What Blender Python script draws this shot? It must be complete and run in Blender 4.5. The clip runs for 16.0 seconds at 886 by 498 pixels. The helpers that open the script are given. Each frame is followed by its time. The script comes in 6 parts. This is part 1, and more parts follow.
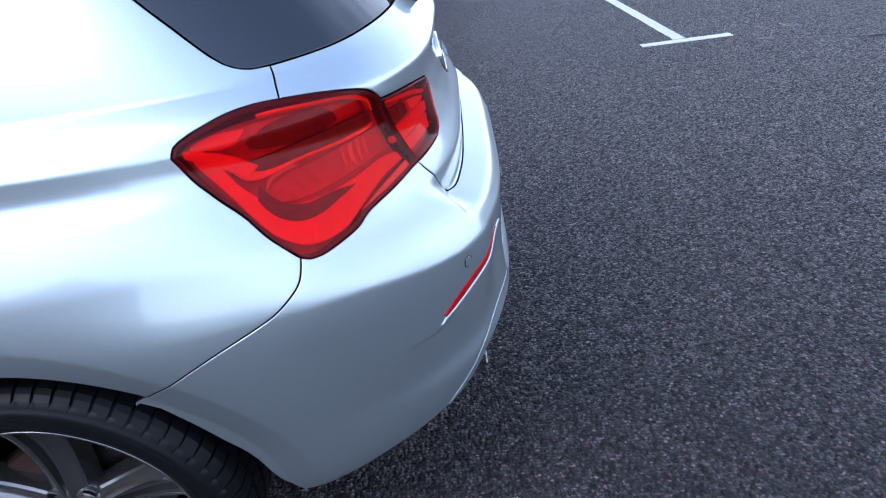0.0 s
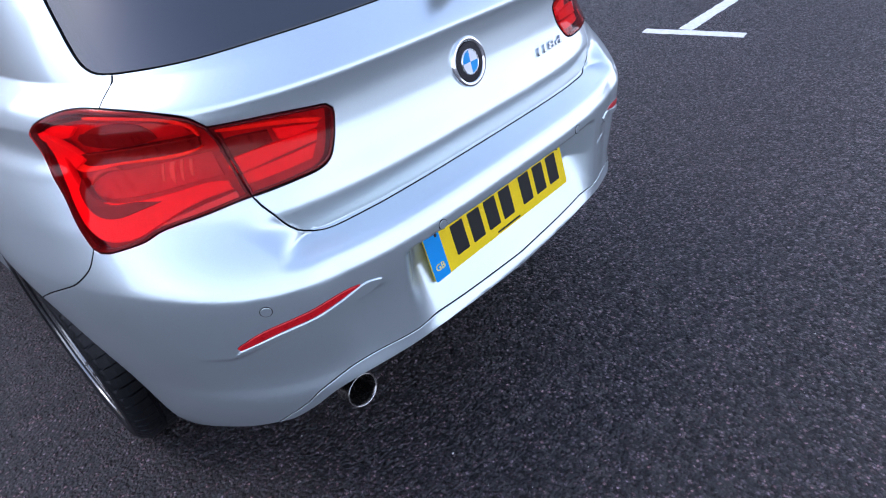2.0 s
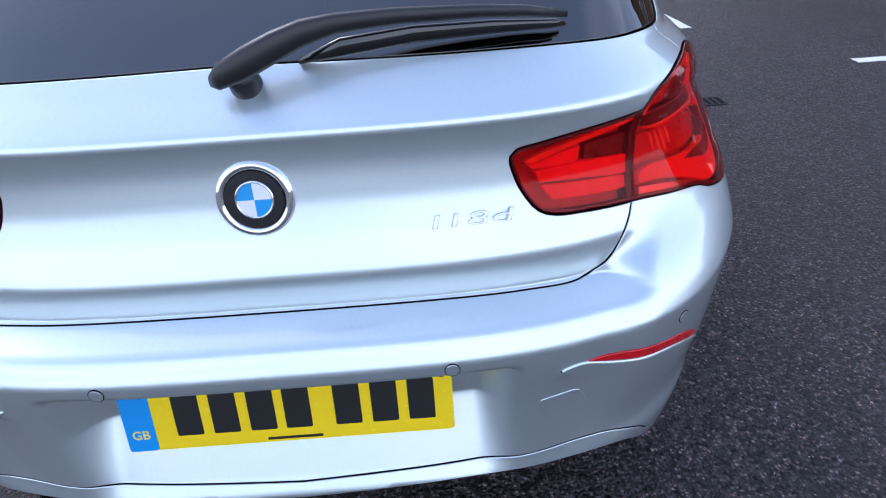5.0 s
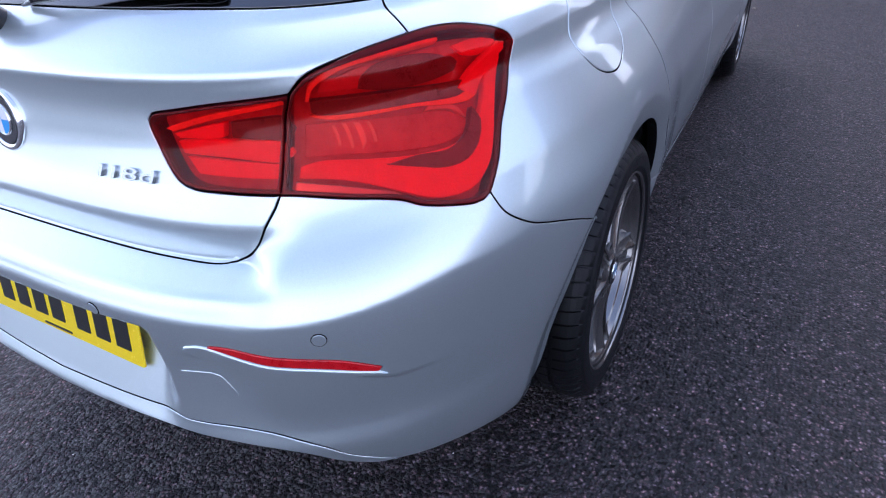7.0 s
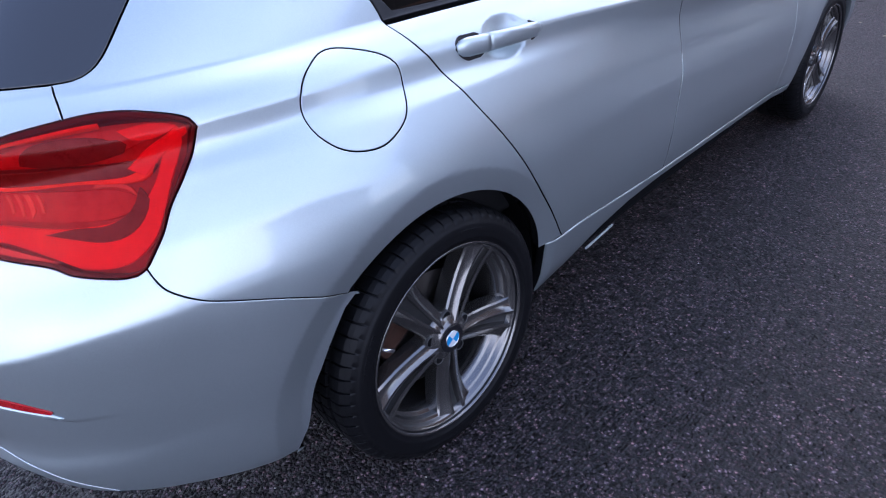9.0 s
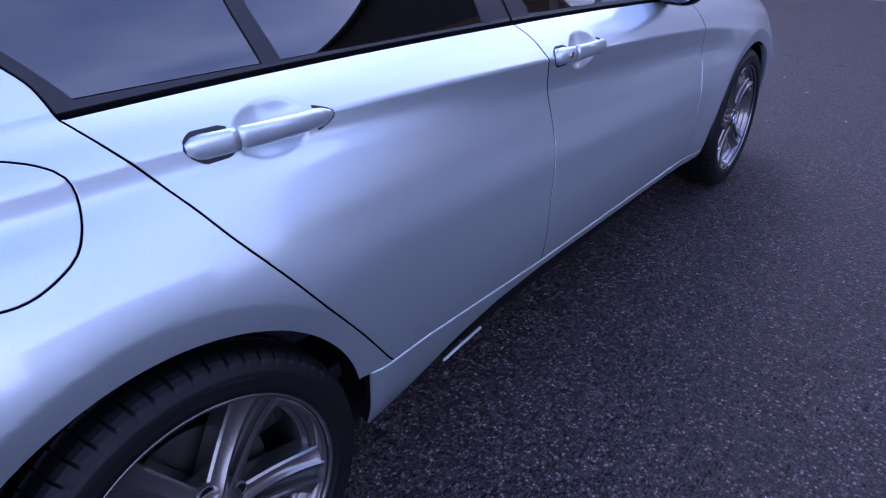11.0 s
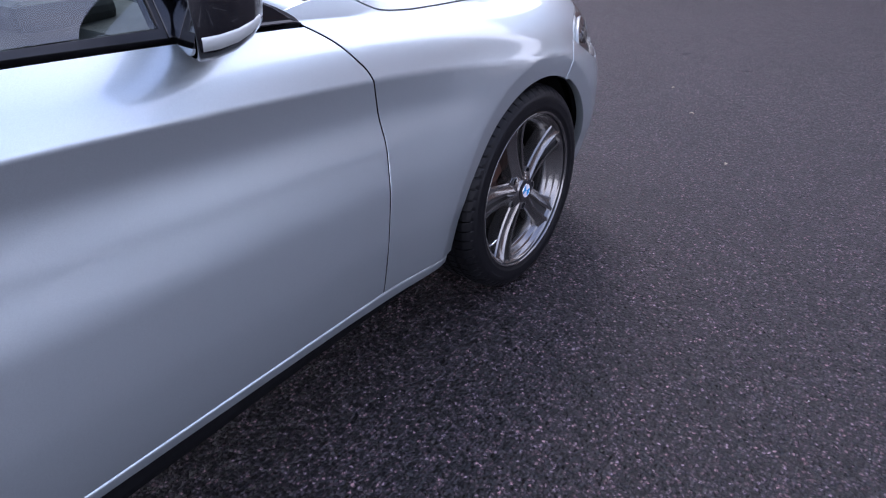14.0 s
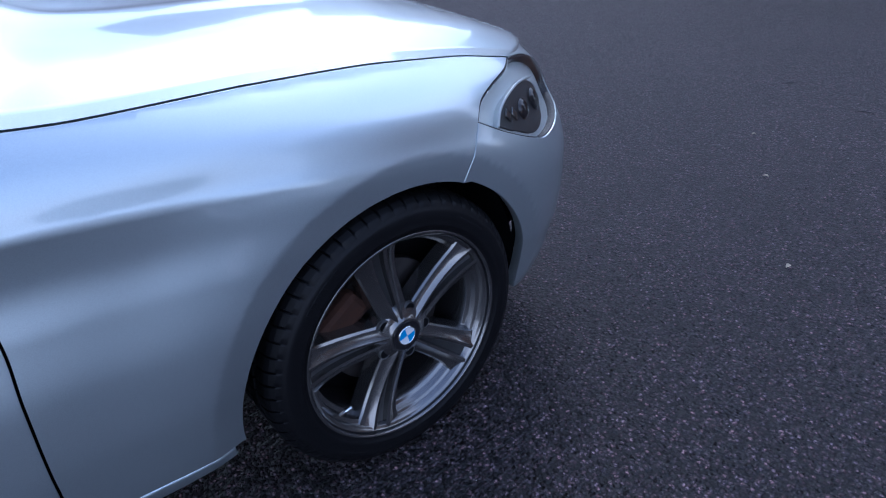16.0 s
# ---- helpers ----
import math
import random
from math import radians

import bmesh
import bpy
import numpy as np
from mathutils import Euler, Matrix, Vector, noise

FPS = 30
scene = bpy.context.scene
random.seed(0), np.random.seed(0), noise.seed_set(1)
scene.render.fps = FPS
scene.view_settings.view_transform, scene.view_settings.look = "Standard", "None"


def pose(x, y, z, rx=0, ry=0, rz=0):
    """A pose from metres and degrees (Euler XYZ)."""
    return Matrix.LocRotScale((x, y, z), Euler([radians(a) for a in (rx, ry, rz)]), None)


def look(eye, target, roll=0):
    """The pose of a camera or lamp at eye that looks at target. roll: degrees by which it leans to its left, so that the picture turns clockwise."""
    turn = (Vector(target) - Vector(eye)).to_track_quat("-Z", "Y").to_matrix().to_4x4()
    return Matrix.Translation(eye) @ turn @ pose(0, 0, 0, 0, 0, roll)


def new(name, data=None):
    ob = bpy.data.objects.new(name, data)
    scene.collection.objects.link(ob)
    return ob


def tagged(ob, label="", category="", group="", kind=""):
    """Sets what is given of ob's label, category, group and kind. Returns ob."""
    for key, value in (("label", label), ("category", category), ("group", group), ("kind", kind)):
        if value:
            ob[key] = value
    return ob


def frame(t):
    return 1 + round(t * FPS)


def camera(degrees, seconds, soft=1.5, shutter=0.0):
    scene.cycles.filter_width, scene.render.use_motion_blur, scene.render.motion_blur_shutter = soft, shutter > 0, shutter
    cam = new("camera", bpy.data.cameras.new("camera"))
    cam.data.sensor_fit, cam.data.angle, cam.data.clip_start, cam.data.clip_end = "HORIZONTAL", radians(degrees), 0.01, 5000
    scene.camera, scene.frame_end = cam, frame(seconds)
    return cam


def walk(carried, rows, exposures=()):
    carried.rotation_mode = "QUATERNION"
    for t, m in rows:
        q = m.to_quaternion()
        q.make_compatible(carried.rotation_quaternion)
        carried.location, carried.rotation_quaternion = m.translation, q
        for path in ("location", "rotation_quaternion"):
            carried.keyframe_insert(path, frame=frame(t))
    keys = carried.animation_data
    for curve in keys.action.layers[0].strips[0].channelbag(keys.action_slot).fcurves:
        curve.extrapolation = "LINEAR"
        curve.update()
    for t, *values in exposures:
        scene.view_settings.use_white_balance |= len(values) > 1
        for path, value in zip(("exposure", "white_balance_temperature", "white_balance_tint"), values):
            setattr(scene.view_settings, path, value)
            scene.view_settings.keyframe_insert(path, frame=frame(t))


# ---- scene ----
from mathutils.geometry import delaunay_2d_cdt

cam = camera(74.7, 16.0, soft=1.15)
PATH = [
    (0, (-1.466, -0.792, 1.19), (0.254, -0.656, 0.179), -8.8),
    (0.5, (-1.28, -0.991, 1.173), (0.365, -0.589, 0.109), -4.8),
    (1, (-1.104, -1.132, 1.202), (0.320, -0.316, 0.072), -7.9),
    (1.5, (-0.976, -1.359, 1.215), (0.3, -0.314, 0.085), -7.2),
    (2, (-0.899, -1.541, 1.251), (0.229, -0.336, 0.121), -8.7),
    (2.5, (-0.769, -1.647, 1.249), (0.275, -0.312, 0.186), -4.5),
    (3, (-0.503, -1.693, 1.241), (0.422, -0.248, 0.213), -3.5),
    (3.5, (-0.273, -1.624, 1.221), (0.516, -0.078, 0.227), -1.9),
    (6, (0.653, -1.393, 1.214), (0.115, 0.207, 0.142), -6.5),
    (6.5, (0.906, -1.346, 1.195), (0.168, 0.173, 0.124), -6.0),
    (7, (1.056, -1.169, 1.145), (0.162, 0.26, 0.069), -5.8),
    (7.5, (1.169, -0.98, 1.143), (0.171, 0.367, 0.052), -6.2),
    (8, (1.355, -0.841, 1.148), (0.227, 0.4, 0.058), -7.0),
    (8.2, (1.441, -0.788, 1.16), (0.255, 0.399, 0.071), -7.6),
    (10.3, (1.609, -0.549, 1.213), (0.321, 0.637, 0.247), -5.1),
    (10.5, (1.598, -0.466, 1.205), (0.317, 0.735, 0.248), -5.0),
    (11, (1.557, -0.2, 1.19), (0.37, 1.083, 0.216), -3.9),
    (11.5, (1.532, 0.018, 1.19), (0.437, 1.365, 0.196), -2.5),
    (12, (1.589, 0.286, 1.214), (0.515, 1.627, 0.191), -2.7),
    (12.5, (1.622, 0.473, 1.2), (0.542, 1.805, 0.171), -3.0),
    (13, (1.598, 0.715, 1.181), (0.513, 2.029, 0.134), -2.8),
    (13.5, (1.583, 0.97, 1.147), (0.513, 2.284, 0.083), -2.4),
    (14, (1.599, 1.292, 1.12), (0.534, 2.606, 0.053), -2.4),
    (14.5, (1.575, 1.532, 1.115), (0.456, 2.809, 0.058), -3.9),
    (15, (1.519, 1.757, 1.125), (0.35, 2.989, 0.068), -3.7),
    (15.5, (1.563, 1.977, 1.105), (0.294, 3.121, 0.065), -4.1),
    (16, (1.611, 2.185, 1.117), (0.267, 3.218, 0.056), -5.3),
]
EXPOSURES = [
    (0.0, 0.94, 5400.0, 14.0),
    (1.5, 1.12, 5600.0, 18.0),
    (3.5, 1.20, 5700.0, 15.0),
    (6.0, 1.14, 5700.0, 18.0),
    (7.0, 1.29, 5600.0, 22.0),
    (8.0, 1.33, 5600.0, 22.0),
    (10.5, 1.01, 5130.0, 21.0),
    (11.0, 1.05, 4950.0, 39.0),
    (11.5, 1.34, 5450.0, 33.0),
    (12.5, 1.56, 5900.0, 25.0),
    (14.5, 1.34, 5900.0, 26.0),
    (15.5, 0.88, 5150.0, 15.0),
    (16.0, 0.74, 5000.0, 17.0),
]
walk(cam, [(t, look(eye, target, roll)) for t, eye, target, roll in PATH], EXPOSURES)

# ---- world, sun, exposure ----
SUN_TURN, SUN_HEIGHT = 318.0, 50.0
world = bpy.data.worlds.new("sky")
scene.world = world
world.use_nodes = True
wn, wl = world.node_tree.nodes, world.node_tree.links
wn.clear()
w_out, w_bg, w_sky = wn.new("ShaderNodeOutputWorld"), wn.new("ShaderNodeBackground"), wn.new("ShaderNodeTexSky")
w_sky.sky_type, w_sky.sun_disc = "NISHITA", False
w_sky.sun_elevation, w_sky.sun_rotation = radians(SUN_HEIGHT), radians(SUN_TURN)
w_geo, w_noise, w_ramp, w_mix = wn.new("ShaderNodeTexCoord"), wn.new("ShaderNodeTexNoise"), wn.new("ShaderNodeValToRGB"), wn.new("ShaderNodeMixRGB")
w_map = wn.new("ShaderNodeMapping")
w_map.inputs["Scale"].default_value = (1.0, 1.0, 2.2)
w_noise.inputs["Scale"].default_value, w_noise.inputs["Detail"].default_value, w_noise.inputs["Roughness"].default_value = 1.7, 6.0, 0.55
# blue to the rear and the right, cloud to the front and the left
w_dot, w_rng, w_mul = wn.new("ShaderNodeVectorMath"), wn.new("ShaderNodeMapRange"), wn.new("ShaderNodeMath")
w_rng.inputs["From Min"].default_value, w_rng.inputs["From Max"].default_value, w_mul.operation = 0.26, 0.55, "MULTIPLY"
w_dot.operation, w_dot.inputs[1].default_value = "DOT_PRODUCT", (-0.10, 1.0, 0.0)
w_ramp.color_ramp.elements[0].position, w_ramp.color_ramp.elements[1].position = 0.30, 0.62
w_mix.inputs["Color2"].default_value = (6.9, 7.15, 7.6, 1)
wl.new(w_geo.outputs["Generated"], w_map.inputs["Vector"])
wl.new(w_map.outputs["Vector"], w_noise.inputs["Vector"])
wl.new(w_noise.outputs["Fac"], w_ramp.inputs["Fac"])
wl.new(w_geo.outputs["Generated"], w_dot.inputs[0])
wl.new(w_dot.outputs["Value"], w_rng.inputs["Value"])
# a bank of cloud low over the horizon on every side
w_sep, w_low, w_most = wn.new("ShaderNodeSeparateXYZ"), wn.new("ShaderNodeMapRange"), wn.new("ShaderNodeMath")
w_low.inputs["From Min"].default_value, w_low.inputs["From Max"].default_value = 0.72, 0.36
w_most.operation = "MAXIMUM"
wl.new(w_geo.outputs["Generated"], w_sep.inputs["Vector"])
wl.new(w_sep.outputs["Z"], w_low.inputs["Value"])
wl.new(w_low.outputs["Result"], w_most.inputs[0])
wl.new(w_rng.outputs["Result"], w_most.inputs[1])
wl.new(w_ramp.outputs["Color"], w_mul.inputs[0])
wl.new(w_most.outputs[0], w_mul.inputs[1])
# a thin veil over all of it
w_veil = wn.new("ShaderNodeMapRange")
w_veil.inputs["To Min"].default_value = 0.13
wl.new(w_mul.outputs[0], w_veil.inputs["Value"])
wl.new(w_veil.outputs["Result"], w_mix.inputs["Fac"])
wl.new(w_sky.outputs["Color"], w_mix.inputs["Color1"])
wl.new(w_mix.outputs["Color"], w_bg.inputs["Color"])
w_bg.inputs["Strength"].default_value = 0.15
wl.new(w_bg.outputs["Background"], w_out.inputs["Surface"])

sun = new("sun", bpy.data.lights.new("sun", "SUN"))
sun.data.energy, sun.data.angle, sun.data.color = 0.6, radians(20), (1.0, 0.96, 0.9)
sun.matrix_world = look((0, 0, 20), (math.sin(radians(SUN_TURN)) * -20 / math.tan(radians(SUN_HEIGHT)), math.cos(radians(SUN_TURN)) * -20 / math.tan(radians(SUN_HEIGHT)), 0))


# ---- materials ----
def material(name, color=(0.5, 0.5, 0.5), rough=0.5, metal=0.0, coat=0.0, vary=0.0, scale=40.0, bump=0.0, bump_scale=300.0, specular=0.5):
    m = bpy.data.materials.new(name)
    m.use_nodes = True
    nodes, links = m.node_tree.nodes, m.node_tree.links
    b = nodes["Principled BSDF"]
    b.inputs["Base Color"].default_value = (*color, 1)
    b.inputs["Roughness"].default_value, b.inputs["Metallic"].default_value = rough, metal
    b.inputs["Coat Weight"].default_value, b.inputs["Coat Roughness"].default_value = coat, 0.03
    b.inputs["Specular IOR Level"].default_value = specular
    tex = nodes.new("ShaderNodeTexCoord")
    if vary:
        n1, n2, mix, ramp = nodes.new("ShaderNodeTexNoise"), nodes.new("ShaderNodeTexNoise"), nodes.new("ShaderNodeMath"), nodes.new("ShaderNodeMapRange")
        n1.inputs["Scale"].default_value, n2.inputs["Scale"].default_value = scale, scale * 9
        n1.inputs["Detail"].default_value = 5
        mix.operation = "ADD"
        ramp.inputs["From Min"].default_value, ramp.inputs["From Max"].default_value = 0.6, 1.4
        ramp.inputs["To Min"].default_value, ramp.inputs["To Max"].default_value = 1 - vary, 1 + vary
        mul = nodes.new("ShaderNodeMixRGB")
        mul.blend_type, mul.inputs["Fac"].default_value = "MULTIPLY", 1
        mul.inputs["Color1"].default_value = (*color, 1)
        for n in (n1, n2):
            links.new(tex.outputs["Object"], n.inputs["Vector"])
        links.new(n1.outputs["Fac"], mix.inputs[0])
        links.new(n2.outputs["Fac"], mix.inputs[1])
        links.new(mix.outputs[0], ramp.inputs["Value"])
        links.new(ramp.outputs["Result"], mul.inputs["Color2"])
        links.new(mul.outputs["Color"], b.inputs["Base Color"])
        rr = nodes.new("ShaderNodeMapRange")
        rr.inputs["From Min"].default_value, rr.inputs["From Max"].default_value = 0.6, 1.4
        rr.inputs["To Min"].default_value, rr.inputs["To Max"].default_value = max(rough - 0.08, 0.01), min(rough + 0.08, 1)
        links.new(mix.outputs[0], rr.inputs["Value"])
        links.new(rr.outputs["Result"], b.inputs["Roughness"])
    if bump:
        nb, bp = nodes.new("ShaderNodeTexNoise"), nodes.new("ShaderNodeBump")
        nb.inputs["Scale"].default_value, nb.inputs["Detail"].default_value = bump_scale, 3
        bp.inputs["Strength"].default_value, bp.inputs["Distance"].default_value = bump, 0.002
        links.new(tex.outputs["Object"], nb.inputs["Vector"])
        links.new(nb.outputs["Fac"], bp.inputs["Height"])
        links.new(bp.outputs["Normal"], b.inputs["Normal"])
    return m


def paint_material():
    """Silver metallic paint: fine flakes under a clear coat."""
    m = material("silver_paint", (0.622, 0.700, 0.716), 0.38, 0.84, 1.0)
    nodes, links = m.node_tree.nodes, m.node_tree.links
    b = nodes["Principled BSDF"]
    tex, cell, rng, mul = nodes.new("ShaderNodeTexCoord"), nodes.new("ShaderNodeTexVoronoi"), nodes.new("ShaderNodeMapRange"), nodes.new("ShaderNodeMixRGB")
    cell.inputs["Scale"].default_value = 1600
    rng.inputs["To Min"].default_value, rng.inputs["To Max"].default_value = 0.9, 1.1
    mul.blend_type, mul.inputs["Fac"].default_value, mul.inputs["Color1"].default_value = "MULTIPLY", 1, (0.622, 0.700, 0.716, 1)
    links.new(tex.outputs["Object"], cell.inputs["Vector"])
    links.new(cell.outputs["Color"], rng.inputs["Value"])
    links.new(rng.outputs["Result"], mul.inputs["Color2"])
    links.new(mul.outputs["Color"], b.inputs["Base Color"])
    b.inputs["Coat IOR"].default_value, b.inputs["Coat Roughness"].default_value = 1.68, 0.05
    peel, bp = nodes.new("ShaderNodeTexNoise"), nodes.new("ShaderNodeBump")
    peel.inputs["Scale"].default_value = 160
    bp.inputs["Strength"].default_value, bp.inputs["Distance"].default_value = 0.02, 0.001
    links.new(tex.outputs["Object"], peel.inputs["Vector"])
    links.new(peel.outputs["Fac"], bp.inputs["Height"])
    links.new(bp.outputs["Normal"], b.inputs["Coat Normal"])
    return m


def clear_material(name, color, gloss=0.06, rough=0.02, milk=None):
    """A thin coloured pane: tinted see-through with a mirror-like face."""
    m = bpy.data.materials.new(name)
    m.use_nodes = True
    nodes, links = m.node_tree.nodes, m.node_tree.links
    nodes.remove(nodes["Principled BSDF"])
    tr, gl, fr, mix = nodes.new("ShaderNodeBsdfTransparent"), nodes.new("ShaderNodeBsdfGlossy"), nodes.new("ShaderNodeLayerWeight"), nodes.new("ShaderNodeMixShader")
    power, lift = nodes.new("ShaderNodeMath"), nodes.new("ShaderNodeMapRange")
    power.operation, power.inputs[1].default_value, fr.inputs["Blend"].default_value = "POWER", 5.2, 0.5
    lift.inputs["To Min"].default_value = gloss
    tr.inputs["Color"].default_value = (*color, 1)
    gl.inputs["Roughness"].default_value = rough
    links.new(fr.outputs["Facing"], power.inputs[0])
    links.new(power.outputs[0], lift.inputs["Value"])
    links.new(lift.outputs["Result"], mix.inputs["Fac"])
    face = tr.outputs["BSDF"]
    if milk:  # ribs inside the plastic scatter part of the light
        df, share = nodes.new("ShaderNodeBsdfDiffuse"), nodes.new("ShaderNodeMixShader")
        df.inputs["Color"].default_value, share.inputs["Fac"].default_value = (*milk[0], 1), milk[1]
        links.new(face, share.inputs[1])
        links.new(df.outputs["BSDF"], share.inputs[2])
        face = share.outputs["Shader"]
    links.new(face, mix.inputs[1])
    links.new(gl.outputs["BSDF"], mix.inputs[2])
    links.new(mix.outputs["Shader"], nodes["Material Output"].inputs["Surface"])
    return m


def asphalt_material():
    """Dark tarmac: pale and dark chippings bedded in bitumen, with worn and damp patches."""
    m = material("tarmac", (0.05, 0.05, 0.055), 0.68, 0.0, specular=0.45)
    nodes, links = m.node_tree.nodes, m.node_tree.links
    b = nodes["Principled BSDF"]
    tex = nodes.new("ShaderNodeTexCoord")

    def noise(scale, detail, rough=0.5):
        n = nodes.new("ShaderNodeTexNoise")
        n.inputs["Scale"].default_value, n.inputs["Detail"].default_value, n.inputs["Roughness"].default_value = scale, detail, rough
        links.new(tex.outputs["Object"], n.inputs["Vector"])
        return n.outputs["Fac"]

    def calc(kind, a, c):
        n = nodes.new("ShaderNodeMath")
        n.operation = kind
        for k, v in enumerate((a, c)):
            if isinstance(v, (int, float)):
                n.inputs[k].default_value = v
            else:
                links.new(v, n.inputs[k])
        return n.outputs[0]

    def spread(value, low, high, to_low, to_high):
        n = nodes.new("ShaderNodeMapRange")
        for name, v in (("From Min", low), ("From Max", high), ("To Min", to_low), ("To Max", to_high)):
            n.inputs[name].default_value = v
        links.new(value, n.inputs["Value"])
        return n.outputs["Result"]

    # stones of two sizes, each with a shade and a tilt of its own; their outlines are bent out of the straight
    bent, push = nodes.new("ShaderNodeVectorMath"), nodes.new("ShaderNodeTexNoise")
    bent.operation, push.inputs["Scale"].default_value, push.inputs["Detail"].default_value = "MULTIPLY_ADD", 170, 2
    bent.inputs[1].default_value = (0.0075, 0.0075, 0.0)
    links.new(tex.outputs["Object"], push.inputs["Vector"])
    links.new(push.outputs["Color"], bent.inputs[0])
    links.new(tex.outputs["Object"], bent.inputs[2])
    cells = []
    for scale in (110, 270):
        cell, sep = nodes.new("ShaderNodeTexVoronoi"), nodes.new("ShaderNodeSeparateColor")
        cell.inputs["Scale"].default_value = scale
        links.new(bent.outputs["Vector"], cell.inputs["Vector"])
        links.new(cell.outputs["Color"], sep.inputs["Color"])
        if not cells:
            lean, geo, tilt, unit = nodes.new("ShaderNodeVectorMath"), nodes.new("ShaderNodeNewGeometry"), nodes.new("ShaderNodeVectorMath"), nodes.new("ShaderNodeVectorMath")
            lean.operation, tilt.operation, unit.operation = "MULTIPLY_ADD", "ADD", "NORMALIZE"
            lean.inputs[1].default_value, lean.inputs[2].default_value = (1.1, 1.1, 0.0), (-0.55, -0.55, 0.0)
            links.new(cell.outputs["Color"], lean.inputs[0])
            links.new(lean.outputs["Vector"], tilt.inputs[0])
            links.new(geo.outputs["Normal"], tilt.inputs[1])
            links.new(tilt.outputs["Vector"], unit.inputs[0])
        cells.append((cell.outputs["Distance"], sep.outputs["Red"], sep.outputs["Green"], sep.outputs["Blue"]))
    shade = calc("ADD", calc("MULTIPLY", cells[0][1], 0.60), calc("MULTIPLY", cells[1][1], 0.40))
    stones = nodes.new("ShaderNodeValToRGB")
    e = stones.color_ramp.elements
    e[0].position, e[0].color = 0.30, (0.0026, 0.0022, 0.0032, 1)
    e[1].position, e[1].color = 0.94, (0.185, 0.162, 0.170, 1)
    for at, c in ((0.55, (0.0185, 0.0165, 0.0195, 1)), (0.76, (0.050, 0.044, 0.049, 1))):
        e.new(at).color = c
    links.new(shade, stones.inputs["Fac"])
    worn = spread(calc("ADD", noise(1.1, 5), noise(7.0, 6)), 0.6, 1.4, 0.70, 1.50)
    seam = spread(cells[0][0], 0.26, 0.60, 1.25, 0.18)
    tone = calc("MULTIPLY", worn, seam)
    mul = nodes.new("ShaderNodeMixRGB")
    mul.blend_type, mul.inputs["Fac"].default_value = "MULTIPLY", 1
    links.new(stones.outputs["Color"], mul.inputs["Color1"])
    links.new(tone, mul.inputs["Color2"])
    # some chippings are warm and brownish, others bluish
    tint = nodes.new("ShaderNodeMixRGB")
    tint.inputs["Color1"].default_value, tint.inputs["Color2"].default_value = (1.50, 1.00, 1.00, 1), (1.20, 1.01, 1.12, 1)
    links.new(cells[0][3], tint.inputs["Fac"])
    hue = nodes.new("ShaderNodeMixRGB")
    hue.blend_type, hue.inputs["Fac"].default_value = "MULTIPLY", 1
    links.new(mul.outputs["Color"], hue.inputs["Color1"])
    links.new(tint.outputs["Color"], hue.inputs["Color2"])
    links.new(hue.outputs["Color"], b.inputs["Base Color"])
    links.new(spread(cells[0][2], 0.0, 1.0, 0.34, 0.80), b.inputs["Roughness"])
    high = calc("ADD", calc("MULTIPLY", cells[0][0], -0.8), calc("ADD", calc("MULTIPLY", cells[0][2], 0.6), calc("MULTIPLY", noise(90, 3), 0.8)))
    bp = nodes.new("ShaderNodeBump")
    bp.inputs["Strength"].default_value, bp.inputs["Distance"].default_value = 1.0, 0.008
    links.new(high, bp.inputs["Height"])
    links.new(unit.outputs["Vector"], bp.inputs["Normal"])
    links.new(bp.outputs["Normal"], b.inputs["Normal"])
    return m


PAINT = paint_material()
TARMAC = asphalt_material()
BLACK_TRIM = material("black_trim", (0.012, 0.012, 0.014), 0.42, vary=0.2, scale=30)
SCUTTLE = material("scuttle_plastic", (0.006, 0.006, 0.007), 0.65, vary=0.2, scale=30, specular=0.12)
GLOSS_BLACK = material("gloss_black", (0.008, 0.008, 0.010), 0.12, coat=0.5)
UNDERSIDE = material("underside_black", (0.006, 0.006, 0.007), 0.85, vary=0.3, scale=20, specular=0.08)
RUBBER = material("tyre_rubber", (0.0045, 0.0045, 0.0055), 0.50, vary=0.25, scale=60, bump=0.15, bump_scale=500, specular=0.24)
ALLOY = material("grey_alloy", (0.205, 0.198, 0.190), 0.21, 0.90, coat=0.8)
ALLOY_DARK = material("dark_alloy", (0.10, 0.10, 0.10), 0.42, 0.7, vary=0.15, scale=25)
CHROME = material("chrome", (0.86, 0.87, 0.88), 0.06, 1.0)
STEEL = material("exhaust_steel", (0.45, 0.43, 0.41), 0.24, 1.0, vary=0.15, scale=40)
DISC = material("brake_disc", (0.09, 0.082, 0.078), 0.45, 0.9, vary=0.2, scale=50)
RUST = material("rusty_caliper", (0.055, 0.022, 0.012), 0.8, 0.2, vary=0.5, scale=40)
PLATE_YELLOW = material("plate_yellow", (0.86, 0.62, 0.005), 0.22, vary=0.04, scale=20)
PLATE_BLUE = material("plate_blue", (0.02, 0.27, 0.68), 0.25)
PLATE_BLACK = material("plate_black", (0.012, 0.012, 0.012), 0.35)
PLATE_GOLD = material("plate_gold", (0.75, 0.66, 0.2), 0.3)
BADGE_BLUE = material("badge_blue", (0.03, 0.32, 0.72), 0.18, coat=1.0)
BADGE_WHITE = material("badge_white", (0.8, 0.82, 0.84), 0.18, coat=1.0)
BADGE_BLACK = material("badge_black", (0.01, 0.01, 0.012), 0.15, coat=1.0)
LAMP_RED = material("lamp_red", (0.92, 0.004, 0.008), 0.40, vary=0.10, scale=60, bump=0.35, bump_scale=260, specular=0.3)
